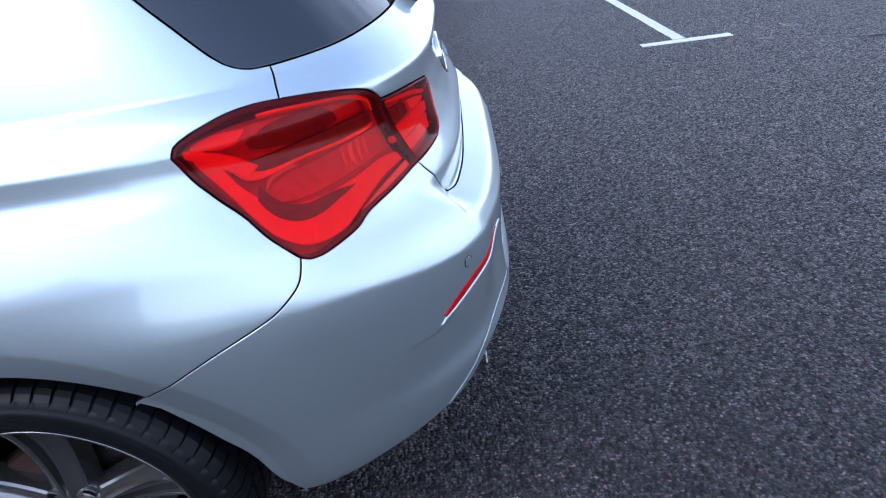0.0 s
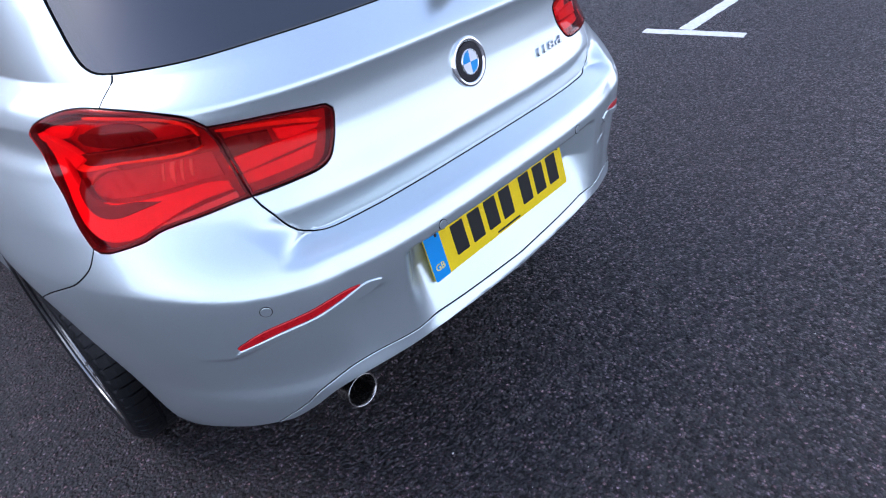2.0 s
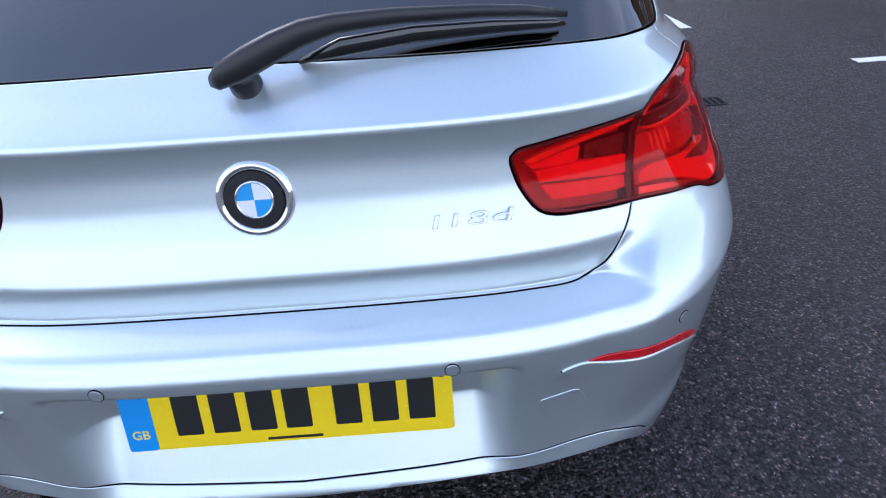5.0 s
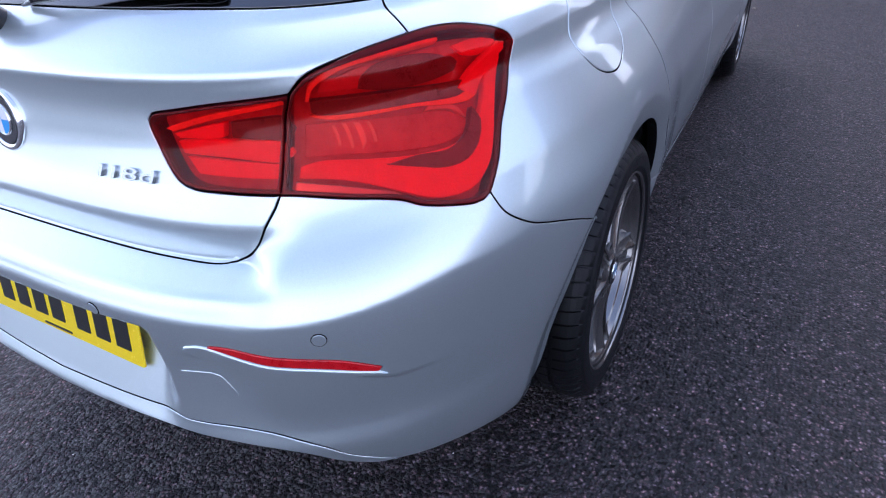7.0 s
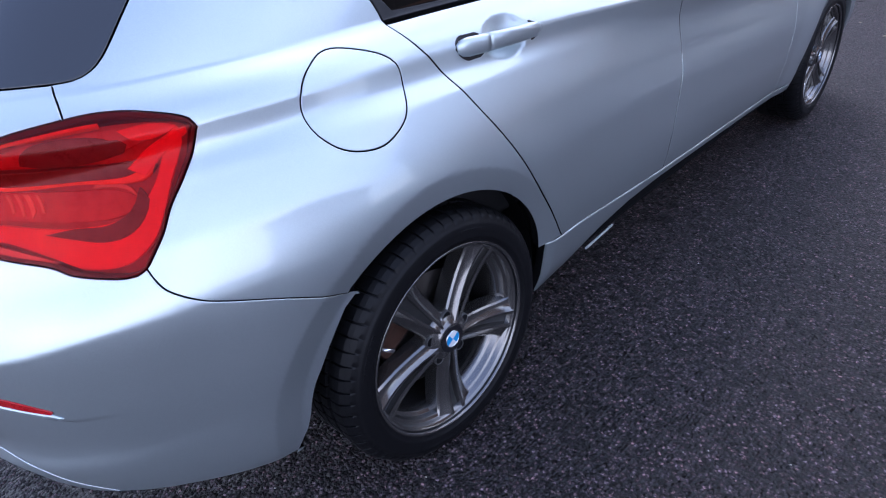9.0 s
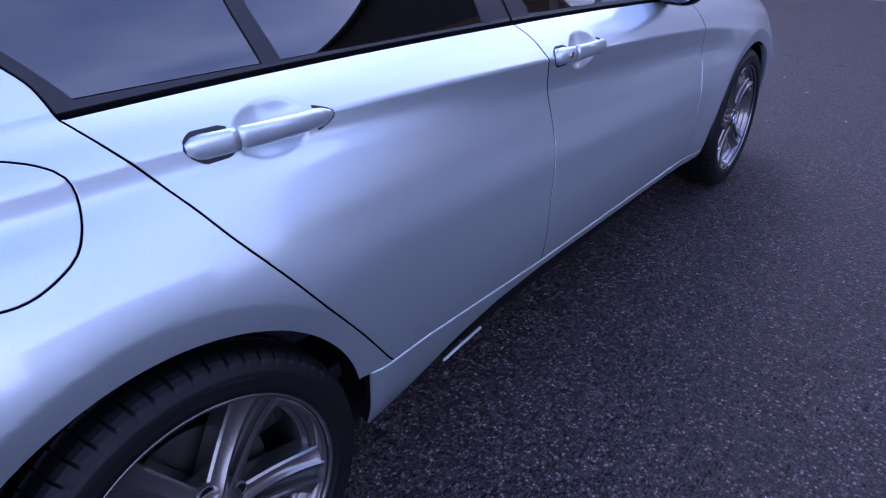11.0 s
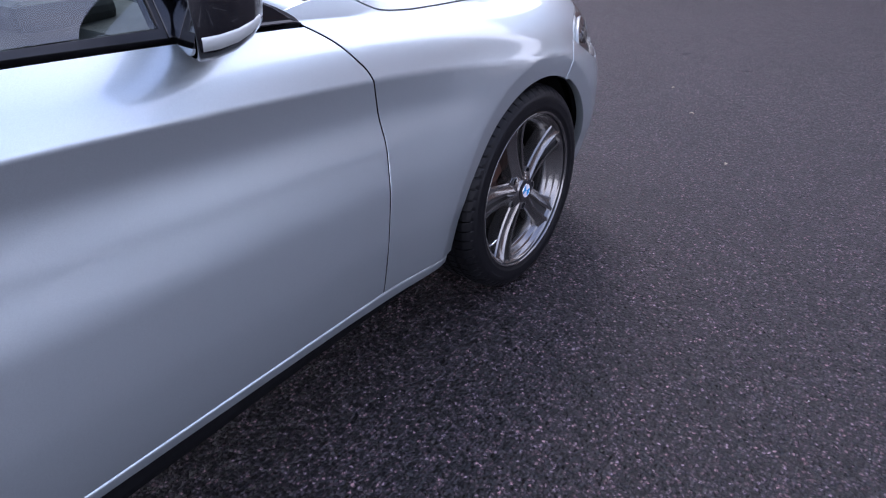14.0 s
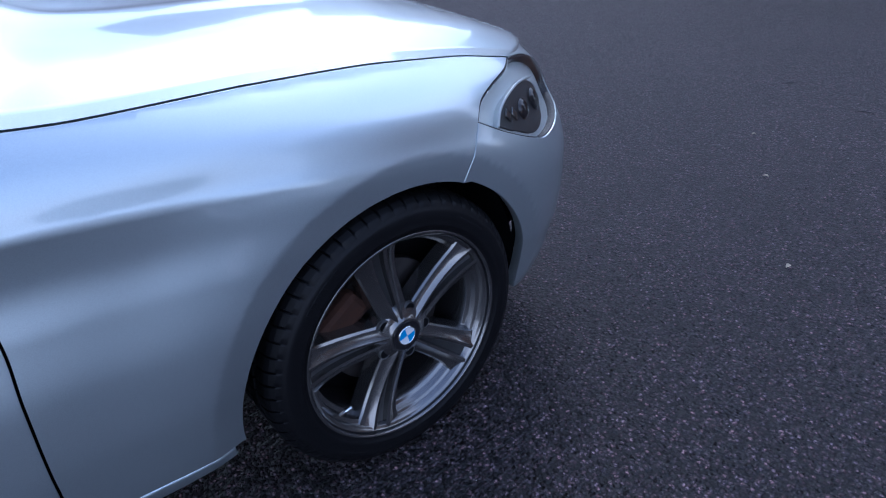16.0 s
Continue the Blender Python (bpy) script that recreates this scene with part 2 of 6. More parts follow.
LAMP_DEEP = material("lamp_deep_red", (0.50, 0.003, 0.008), 0.3, coat=0.2, vary=0.15, scale=60)
LAMP_WINE = material("lamp_wine", (0.13, 0.004, 0.010), 0.3, coat=0.4, vary=0.2, scale=50)
LAMP_RIM = material("lamp_rim", (0.030, 0.003, 0.006), 0.25, coat=0.5)
LAMP_BROWN = material("lamp_brown", (0.10, 0.012, 0.006), 0.3, coat=0.3, vary=0.3, scale=80)
LAMP_PALE = material("lamp_reflector", (0.85, 0.30, 0.22), 0.25, 0.3)
LAMP_AMBER = material("lamp_amber", (0.95, 0.10, 0.012), 0.2, coat=0.6, vary=0.2, scale=60)
LAMP_CLEAR = material("lamp_clear", (0.55, 0.5, 0.5), 0.12, 0.6, coat=0.8)
LENS_RED = clear_material("red_lens", (1.0, 0.20, 0.18), 0.018, 0.012, ((0.95, 0.006, 0.018), 0.02))
LENS_CLEAR = clear_material("clear_lens", (0.94, 0.95, 0.95), 0.045)
GLASS_DARK = clear_material("privacy_glass", (0.035, 0.04, 0.045), 0.15, 0.01)
GLASS_CLEAR = clear_material("window_glass", (0.70, 0.78, 0.74), 0.12, 0.01)
BADGE_CHROME = material("badge_chrome", (0.45, 0.46, 0.48), 0.16, 1.0)
LOCK_FACE = material("lock_face", (0.20, 0.11, 0.11), 0.35, 0.4)
HEAD_SILVER = material("head_lamp_silver", (0.66, 0.70, 0.67), 0.30, 0.3, coat=0.4)
MIRROR = material("mirror_glass", (0.80, 0.82, 0.84), 0.015, 1.0)
WHITE_LINE = material("road_paint", (0.62, 0.62, 0.60), 0.65, vary=0.25, scale=30, bump=0.5, bump_scale=120)
CABIN_DARK = material("cabin_black", (0.018, 0.018, 0.019), 0.6, vary=0.2, scale=15)
CABIN_GREY = material("cabin_grey", (0.16, 0.155, 0.15), 0.8, vary=0.15, scale=20)


# ---- mesh helpers ----
def mesh_object(name, verts, faces, mat, parent=None, label="", smooth=True, normals=None):
    me = bpy.data.meshes.new(name)
    me.from_pydata([tuple(map(float, v)) for v in verts], [], faces)
    me.materials.append(mat)
    me.polygons.foreach_set("use_smooth", [smooth] * len(me.polygons))
    me.update()
    if normals is not None:
        me.normals_split_custom_set_from_vertices([tuple(map(float, n)) for n in normals])
    ob = new(name, me)
    ob.parent = parent
    if label:
        tagged(ob, label)
    return ob


def part(name, bm, mat, parent=None, label="", smooth=False):
    """Links a bmesh as one mesh object under a thing or a part."""
    me = bpy.data.meshes.new(name)
    bmesh.ops.recalc_face_normals(bm, faces=bm.faces)
    bm.to_mesh(me)
    bm.free()
    me.materials.append(mat)
    me.polygons.foreach_set("use_smooth", [smooth] * len(me.polygons))
    ob = new(name, me)
    ob.parent = parent
    if label:
        tagged(ob, label)
    return ob


def box_bm(size, m=None, bevel=0.0, segments=2):
    bm = bmesh.new()
    bmesh.ops.create_cube(bm, size=1, matrix=(m or Matrix()) @ Matrix.Diagonal((*size, 1)))
    if bevel:
        bmesh.ops.bevel(bm, geom=bm.edges[:], offset=bevel, segments=segments, profile=0.5, affect="EDGES")
    return bm


def lathe(profile, around=64, m=None, closed=False):
    """Turns (radius, along) pairs round the x axis."""
    bm = bmesh.new()
    m = m or Matrix()
    rings = []
    for i in range(around):
        a = 2 * math.pi * i / around
        rings.append([bm.verts.new(m @ Vector((x, r * math.cos(a), r * math.sin(a)))) for r, x in profile])
    n = len(profile)
    for i in range(around):
        p, q = rings[i], rings[(i + 1) % around]
        for j in range(n if closed else n - 1):
            k = (j + 1) % n
            bm.faces.new((p[j], p[k], q[k], q[j]))
    return bm


def prism(outline, depth, m=None, bevel=0.0):
    """A flat outline in the local xy plane, raised along z."""
    bm = bmesh.new()
    m = m or Matrix()
    low = [bm.verts.new(m @ Vector((x, y, 0))) for x, y in outline]
    high = [bm.verts.new(m @ Vector((x, y, depth))) for x, y in outline]
    bm.faces.new(low[::-1])
    top = bm.faces.new(high)
    n = len(outline)
    for i in range(n):
        bm.faces.new((low[i], low[(i + 1) % n], high[(i + 1) % n], high[i]))
    if bevel:
        bmesh.ops.bevel(bm, geom=list(top.edges), offset=bevel, segments=2, profile=0.5, affect="EDGES")
    return bm


def join(target, source):
    """Adds one bmesh to another."""
    me = bpy.data.meshes.new("joined")
    source.to_mesh(me)
    source.free()
    target.from_mesh(me)
    bpy.data.meshes.remove(me)
    return target


def tube(points, radius, sides=10):
    """A round bar along points; radius may be one number or one per point."""
    bm = bmesh.new()
    pts = [Vector(p) for p in points]
    rad = [radius] * len(pts) if isinstance(radius, (int, float)) else radius
    rings = []
    for i, p in enumerate(pts):
        d = (pts[min(i + 1, len(pts) - 1)] - pts[max(i - 1, 0)]).normalized()
        a = d.orthogonal().normalized() if i == 0 else (ref - d * ref.dot(d)).normalized()
        ref = a
        b = d.cross(a)
        rings.append([bm.verts.new(p + rad[i] * (math.cos(t) * a + math.sin(t) * b)) for t in [2 * math.pi * k / sides for k in range(sides)]])
    for r, s in zip(rings, rings[1:]):
        for k in range(sides):
            bm.faces.new((r[k], r[(k + 1) % sides], s[(k + 1) % sides], s[k]))
    bm.faces.new(rings[0][::-1])
    bm.faces.new(rings[-1])
    return bm


def smooth_line(points, spacing=0.01, closed=False):
    """A Catmull-Rom line through (u, z) points."""
    p = np.array(points, float)
    out = []
    n = len(p)
    for i in range(n if closed else n - 1):
        a, b, c, d = (p[(i - 1) % n], p[i], p[(i + 1) % n], p[(i + 2) % n]) if closed else (p[max(i - 1, 0)], p[i], p[i + 1], p[min(i + 2, n - 1)])
        k = max(1, int(np.hypot(*(c - b)) / spacing))
        for t in np.arange(k) / k:
            out.append(0.5 * (2 * b + (c - a) * t + (2 * a - 5 * b + 4 * c - d) * t * t + (3 * b - a - 3 * c + d) * t ** 3))
    if not closed:
        out.append(p[-1])
    return [tuple(q) for q in out]


# ---- the body's outer form: u runs round the car from the middle of the tail, z is the height ----
def pchip(xs, ys, x):
    """A smooth curve through the knots that never overshoots."""
    xs, ys, x = np.array(xs, float), np.array(ys, float), np.clip(np.asarray(x, float), xs[0], xs[-1])
    h, d = np.diff(xs), np.diff(ys) / np.diff(xs)
    m = np.zeros(len(xs))
    m[0], m[-1] = d[0], d[-1]
    for i in range(1, len(xs) - 1):
        if d[i - 1] * d[i] > 0:
            a, b = 2 * h[i] + h[i - 1], h[i] + 2 * h[i - 1]
            m[i] = (a + b) / (a / d[i - 1] + b / d[i])
    i = np.clip(np.searchsorted(xs, x, side="right") - 1, 0, len(xs) - 2)
    t = (x - xs[i]) / h[i]
    return ((1 + 2 * t) * (1 - t) ** 2 * ys[i] + t * (1 - t) ** 2 * h[i] * m[i]
            + t * t * (3 - 2 * t) * ys[i + 1] + t * t * (t - 1) * h[i] * m[i + 1])


def step(a, b, x):
    t = np.clip((np.asarray(x, float) - a) / (np.asarray(b, float) - a), 0, 1)
    return t * t * (3 - 2 * t)


def z_crease(y):
    return pchip((-0.6, -0.2, 0.1, 0.4, 1.02, 2.08, 2.5, 3.5), (0.948, 0.945, 0.938, 0.929, 0.899, 0.806, 0.745, 0.60), y)


def z_belt(y):
    return 1.005 - 0.0208 * y * np.abs(y)


def z_sill(y):
    return 0.400 - 0.038 * y


# half widths at four stations along the car: up to the crease, and from it over the belt to the roof
V_LOW, V_HIGH = (-0.35, -0.2, 0, 0.15, 0.3, 0.5, 0.7, 0.86, 0.94, 1), (1, 1.5, 2, 2.5, 3, 3.4)
STATIONS = (
    (0.0, (0.765, 0.785, 0.800, 0.814, 0.825, 0.835, 0.822, 0.785, 0.755, 0.748), (0.748, 0.728, 0.690, 0.635, 0.570, 0.51)),
    (1.0, (0.715, 0.768, 0.806, 0.820, 0.826, 0.826, 0.809, 0.799, 0.8055, 0.813), (0.813, 0.784, 0.737, 0.675, 0.603, 0.53)),
    (2.05, (0.715, 0.765, 0.803, 0.816, 0.825, 0.828, 0.815, 0.8015, 0.8055, 0.811), (0.811, 0.792, 0.753, 0.685, 0.612, 0.54)),
    (2.72, (0.745, 0.782, 0.802, 0.816, 0.831, 0.839, 0.839, 0.835, 0.831, 0.825), (0.825, 0.802, 0.740, 0.58, 0.46, 0.36)),
)
WHEELS = (0.0, 2.69)
HUB = 0.312
ARCHES = ((-0.02, 0.313), (2.69, 0.292))


def v_of(y, z):
    zs, zc, zb = z_sill(y), z_crease(y), z_belt(y)
    return np.where(z < zc, (z - zs) / (zc - zs), np.where(z < zb, 1 + (z - zc) / (zb - zc), 2 + (z - zb) / 0.3))


def half_width(y, z):
    y, z = np.broadcast_arrays(np.asarray(y, float), np.asarray(z, float))
    total = 0
    for dv, share in ((-0.008, 0.15), (-0.003, 0.35), (0.003, 0.35), (0.008, 0.15)):
        v = v_of(y, z) + dv
        w = [np.where(v < 1, pchip(V_LOW, lo, v), pchip(V_HIGH, hi, v)) for _, lo, hi in STATIONS[:3]]
        w.append(pchip(V_LOW + V_HIGH[1:], STATIONS[3][1] + STATIONS[3][2][1:], v))
        ys = [s[0] for s in STATIONS]
        yy = np.clip(y, ys[0], ys[-1])
        out = w[0] * 1.0
        slopes = [0 * w[0], (w[2] - w[0]) / (ys[2] - ys[0]), (w[3] - w[1]) / (ys[3] - ys[1]), 0 * w[0]]
        for i in range(3):
            h = ys[i + 1] - ys[i]
            t = (yy - ys[i]) / h
            piece = ((1 + 2 * t) * (1 - t) ** 2 * w[i] + t * (1 - t) ** 2 * h * slopes[i]
                     + t * t * (3 - 2 * t) * w[i + 1] + t * t * (t - 1) * h * slopes[i + 1])
            out = np.where((t >= 0) & (t <= 1), piece, out)
        total = total + share * out
    for wy, wz in ARCHES:  # the arches swell, then turn in at a chamfered lip
        r = np.hypot(y - wy, z - wz)
        total = total + (0.008 * step(0.60, 0.425, r) - 0.26 * np.clip(0.422 - r, 0, 0.06)) * step(0.86, 0.74, z) * step(0.20, 0.30, z)
    return total


TAIL_Z = (0.235, 0.275, 0.335, 0.385, 0.42, 0.455, 0.555, 0.635, 0.664, 0.671, 0.677, 0.6975, 0.7025, 0.711, 0.718, 0.724, 0.745, 0.776, 0.7815, 0.789, 0.835, 0.885, 0.925, 0.95, 0.963, 0.969, 0.979, 1.01, 1.04, 1.105, 1.255, 1.385, 1.455)
TAIL_Y = (-0.7846, -0.8137, -0.8422, -0.8557, -0.8595, -0.8552, -0.8508, -0.854, -0.8546, -0.8532, -0.8500, -0.8385, -0.8335, -0.8095, -0.7890, -0.7731, -0.7752, -0.7782, -0.7772, -0.7742, -0.7538, -0.7403, -0.7358, -0.7379, -0.741, -0.7398, -0.7302, -0.6985, -0.6689, -0.6053, -0.4469, -0.2893, -0.1847)
# beside the tailgate the bumper has no ledge but a round shoulder
HIP_Z = (0.235, 0.275, 0.335, 0.385, 0.42, 0.455, 0.555, 0.635, 0.668, 0.675, 0.681, 0.705, 0.735, 0.765, 0.795, 0.835, 0.885, 0.925, 0.95, 0.963, 0.969, 0.979, 1.01, 1.04, 1.105, 1.255, 1.385, 1.455)
HIP_Y = (-0.7846, -0.8137, -0.8422, -0.8557, -0.8595, -0.8552, -0.8618, -0.865, -0.8656, -0.8650, -0.8618, -0.8462, -0.8222, -0.794, -0.7695, -0.7538, -0.7403, -0.7358, -0.7369, -0.739, -0.7377, -0.7302, -0.6985, -0.6689, -0.6053, -0.4469, -0.2893, -0.1847)
NOSE_Z = (0.15, 0.25, 0.4, 0.55, 0.68, 0.78, 0.86, 1.4)
NOSE_Y = (3.34, 3.42, 3.45, 3.46, 3.44, 3.38, 3.25, 3.0)
YC, YF = 0.2, 2.5


def arc_table(w, length, n):
    th = np.linspace(0, math.pi / 2, 4001)
    x, y = w * np.sin(th) ** (2 / n), length * np.cos(th) ** (2 / n)
    s = np.concatenate([[0], np.cumsum(np.hypot(np.diff(x), np.diff(y)))])
    return th, s


TH_R, ARC_R = arc_table(0.83, 1.0, 3.45)
TH_F, ARC_F = arc_table(0.85, 0.93, 3.6)
U0, U1, U2 = ARC_R[-1], ARC_R[-1] + YF - YC, ARC_R[-1] + YF - YC + ARC_F[-1]


def plan(u, z):
    """The body's skin before its recesses."""
    u, z = np.broadcast_arrays(np.asarray(u, float), np.asarray(z, float))
    a = np.abs(u)
    n = 3.6 - 0.12 * step(0.70, 0.78, z) + 0.32 * step(0.86, 0.96, z)
    th = np.interp(np.clip(a, 0, U0), ARC_R, TH_R)
    gate_edge = pchip((0.65, 0.714, 0.722, 0.729, 0.764, 0.801, 0.816, 0.86), (0.455, 0.470, 0.466, 0.468, 0.504, 0.530, 0.538, 0.56), z)
    hip = step(gate_edge - 0.012, gate_edge + 0.085, a)
    tail = pchip(TAIL_Z, TAIL_Y, z) * (1 - hip) + hip * pchip(HIP_Z, HIP_Y, z - 0.030 * step(0.56, 0.86, a) * step(0.55, 0.67, z) * step(0.91, 0.79, z))
    y_r = YC - (YC - tail) * np.clip(np.cos(th), 0, 1) ** (2 / n)
    k_r = np.sin(th) ** (2 / n)
    ph = np.interp(np.clip(U2 - a, 0, U2 - U1), ARC_F, TH_F)
    n_f = 3.6 + 0.4 * step(0.70, 0.52, z)
    y_f = YF + (pchip(NOSE_Z, NOSE_Y, z) - YF) * np.clip(np.cos(ph), 0, 1) ** (2 / n_f)
    k_f = np.sin(ph) ** (2 / n_f)
    y = np.where(a < U0, y_r, np.where(a > U1, y_f, YC + a - U0))
    k = np.where(a < U0, k_r, np.where(a > U1, k_f, 1.0))
    x = np.sign(u) * half_width(y, z) * k
    return x, y, z


BOWLS = ((0.288, 0.926), (1.180, 0.892))


def skin(u, z):
    """The body's skin with the number plate's recess, the sculpted tail and the hollows behind the door handles."""
    x, y, z = plan(u, z)
    ax, tail = np.abs(x), step(-0.35, -0.5, y)
    plate = step(0.350, 0.272, ax) * np.clip((z - 0.425) / 0.13, 0, 1) * step(0.648, 0.632, z)
    y = y + tail * 0.056 * plate
    a = np.abs(u)
    line = pchip((0.38, 0.43, 0.507, 0.606, 0.68, 0.70), (0.625, 0.628, 0.619, 0.600, 0.5725, 0.566), a)
    scoop = step(0.36, 0.45, a) * step(0.80, 0.69, a) * step(0.40, 0.49, z) * step(line - 0.016, line - 0.026, z)
    y = y + tail * 0.006 * scoop
    for by, bz in BOWLS:
        r = np.hypot((y - by) / 0.068, (z - bz) / 0.041)
        x = x - np.sign(x) * 0.013 * np.clip(1 - r * r, 0, 1) * step(-0.3, 0.0, y)
    return np.stack([x, y, z], -1)


def hollow_ring(by, bz, count=56):
    """The rim of the hollow behind a door handle, as (u, z)."""
    return [(U0 - YC + by + 0.068 * math.cos(a), bz + 0.041 * math.sin(a)) for a in np.linspace(0, 2 * math.pi, count, endpoint=False)]


def u_at(x=None, y=None, z=0.6):
    """The u of the place on the right-hand skin with that x (tail) or y (side) at height z."""
    lo, hi = 0.0, (U0 + 0.4 if x is not None else U2)
    for _ in range(40):
        mid = (lo + hi) / 2
        px, py, _ = plan(mid, z)
        if (px < x) if x is not None else (py < y):
            lo = mid
        else:
            hi = mid
    return (lo + hi) / 2


def skin_frame(u, z, form=None):
    """Points, the two tangents and outward normals of the skin."""
    form = form or skin
    e = 0.003
    p = form(u, z)
    su, sz = (form(u + e, z) - form(u - e, z)) / (2 * e), (form(u, z + e) - form(u, z - e)) / (2 * e)
    n = np.cross(su, sz)
    n /= np.linalg.norm(n, axis=-1, keepdims=True) + 1e-12
    return p, su, sz, n


def inside(poly, pts):
    """Even-odd test of many points against one ring."""
    px, py = np.array(poly).T
    qx, qy = np.roll(px, -1), np.roll(py, -1)
    hit = np.zeros(len(pts), bool)
    for ax, ay, bx, by in zip(px, py, qx, qy):
        if ay != by:
            hit ^= ((ay > pts[:, 1]) != (by > pts[:, 1])) & (pts[:, 0] < (bx - ax) * (pts[:, 1] - ay) / (by - ay) + ax)
    return hit


def ring_distance(poly, pts):
    p = np.array(poly)
    best = np.full(len(pts), 9.0)
    for a, b in zip(p, np.roll(p, -1, 0)):
        d = b - a
        t = np.clip(((pts - a) @ d) / (d @ d + 1e-12), 0, 1)
        best = np.minimum(best, np.hypot(*(pts - a - t[:, None] * d).T))
    return best


def resample(poly, spacing):
    out = []
    p = np.array(poly)
    for a, b in zip(p, np.roll(p, -1, 0)):
        k = max(1, int(np.ceil(np.hypot(*(b - a)) / spacing)))
        out += [tuple(a + (b - a) * t) for t in np.arange(k) / k]
    clean = [out[0]]
    for q in out[1:]:
        if math.hypot(q[0] - clean[-1][0], q[1] - clean[-1][1]) > 0.0015:
            clean.append(q)
    return clean


def panel(name, rings, mat, parent, label="", spacing=0.010, gap=0.004, offset=0.0, depth=0.026, round_edge=0.0014, form=None):
    """A sheet cut from the skin: the first ring of (u, z) is its outline, further rings are holes. Its edges fold inwards."""
    rings = [resample(r, spacing) for r in rings]
    allp = np.array(sum(rings, []))
    (u0, z0), (u1, z1) = allp.min(0), allp.max(0)
    gu, gz = np.meshgrid(np.arange(u0, u1, spacing), np.arange(0.9 - spacing * 0.8 * math.ceil((0.9 - z0 + 0.2) / (spacing * 0.8)), z1 + 0.2, spacing * 0.8))
    if u0 > 0.95 or u1 < -0.95:  # rows follow the crease
        gz = gz + z_crease(YC + np.clip(np.abs(gu), 1.0, 4.6) - U0) - 0.9
    grid = np.stack([gu.ravel(), gz.ravel()], 1)
    keep = inside(rings[0], grid)
    for r in rings[1:]:
        keep &= ~inside(r, grid)
    grid = grid[keep]
    far = np.ones(len(grid), bool)
    for r in rings:
        far &= ring_distance(r, grid) > spacing * 0.5
    grid = grid[far]
    pts = np.concatenate([allp, grid]) if len(grid) else allp
    edges, base = [], 0
    for r in rings:
        edges += [(base + i, base + (i + 1) % len(r)) for i in range(len(r))]
        base += len(r)
    vs, _, tris, *_ = delaunay_2d_cdt([Vector(p) for p in pts], edges, [], 0, 1e-5)
    uv = np.array([tuple(v) for v in vs])
    tris = np.array([t for t in tris if len(t) == 3])
    mid = uv[tris].mean(1)
    ok = inside(rings[0], mid)
    for r in rings[1:]:
        ok &= ~inside(r, mid)
    tris = tris[ok]
    p, su, sz, n = skin_frame(uv[:, 0], uv[:, 1], form)
    p = p + n * offset
    verts, normals, faces = [p], [n], [tuple(int(i) for i in t) for t in tris]
    # the rims
    walls = []
    count, where = len(p), {(round(a, 5), round(b, 5)): i for i, (a, b) in enumerate(uv)}
    for r in rings:
        ids = [where.get((round(a, 5), round(b, 5)), -1) for a, b in r]
        if min(ids) < 0:
            near = [int(np.argmin(np.hypot(*(uv - q).T))) for q in r]
            ids = near
        q = uv[ids]
        area = np.sum(q[:, 0] * np.roll(q[:, 1], -1) - np.roll(q[:, 0], -1) * q[:, 1])
        sign = (1 if area > 0 else -1) * (1 if r is rings[0] else -1)
        d = np.roll(q, -1, 0) - np.roll(q, 1, 0)
        o2 = np.stack([d[:, 1], -d[:, 0]], 1) * sign
        o3 = su[ids] * o2[:, :1] + sz[ids] * o2[:, 1:]
        o3 -= n[ids] * (o3 * n[ids]).sum(1, keepdims=True)
        o3 /= np.linalg.norm(o3, axis=1, keepdims=True) + 1e-12
        edge = p[ids].copy()
        p[ids] = edge - o3 * (gap / 2 + round_edge)
        one = edge - o3 * gap / 2 - n[ids] * round_edge
        two = one - n[ids] * depth
        verts += [one, two]
        normals += [0.4 * n[ids] + 0.9 * o3, o3]
        k = len(ids)
        for i in range(k):
            j = (i + 1) % k
            faces.append((ids[i], ids[j], count + j, count + i))
            walls.append(len(faces))
            faces.append((count + i, count + j, count + k + j, count + k + i))
        count += 2 * k
    verts, normals = np.concatenate(verts), np.concatenate(normals)
    normals /= np.linalg.norm(normals, axis=1, keepdims=True) + 1e-12
    # one winding for all faces
    fixed = []
    for f in faces:
        a, b, c = verts[f[0]], verts[f[1]], verts[f[2]]
        fixed.append(f if np.cross(b - a, c - a) @ normals[list(f)].mean(0) >= 0 else f[::-1])
    ob = mesh_object(name, verts, fixed, mat, parent, label, True, normals)
    if mat is PAINT and gap > 0.001:  # gap walls near-black: shade between panels put into their colour
        ob.data.materials.append(UNDERSIDE)
        for i in walls:
            ob.data.polygons[i].material_index = 1
    return ob


def mirrored(ring):
    return [(-u, z) for u, z in reversed(ring)]


def both(half):
    """A ring for the whole width from its right-hand half, which begins and ends in the middle."""
    return half + [(-u, z) for u, z in reversed(half[1:-1] if half[0][0] < 1e-6 and half[-1][0] < 1e-6 else half)]


def arch(which, start, end, radius=None, count=40):
    """The wheel arch as (u, z), by angles from the front in degrees."""
    out = []
    radius = radius or (0.370, 0.365)[which]
    for a in np.linspace(start, end, count):
        y, z = ARCHES[which][0] + radius * math.cos(radians(a)), ARCHES[which][1] + radius * math.sin(radians(a))
        out.append((u_at(y=y, z=z), z))
    return out


def arc_xz(cx, cz, r, a0, a1, count):
    return [(cx + r * math.cos(radians(a)), cz + r * math.sin(radians(a))) for a in np.linspace(a0, a1, count)]


# ---- the ground ----
bm = bmesh.new()
bmesh.ops.create_grid(bm, x_segments=40, y_segments=40, size=150)
ground = part("ground", bm, TARMAC)
tagged(ground, "dark grey tarmac of a car park with pale chippings", "ground", kind="structure")


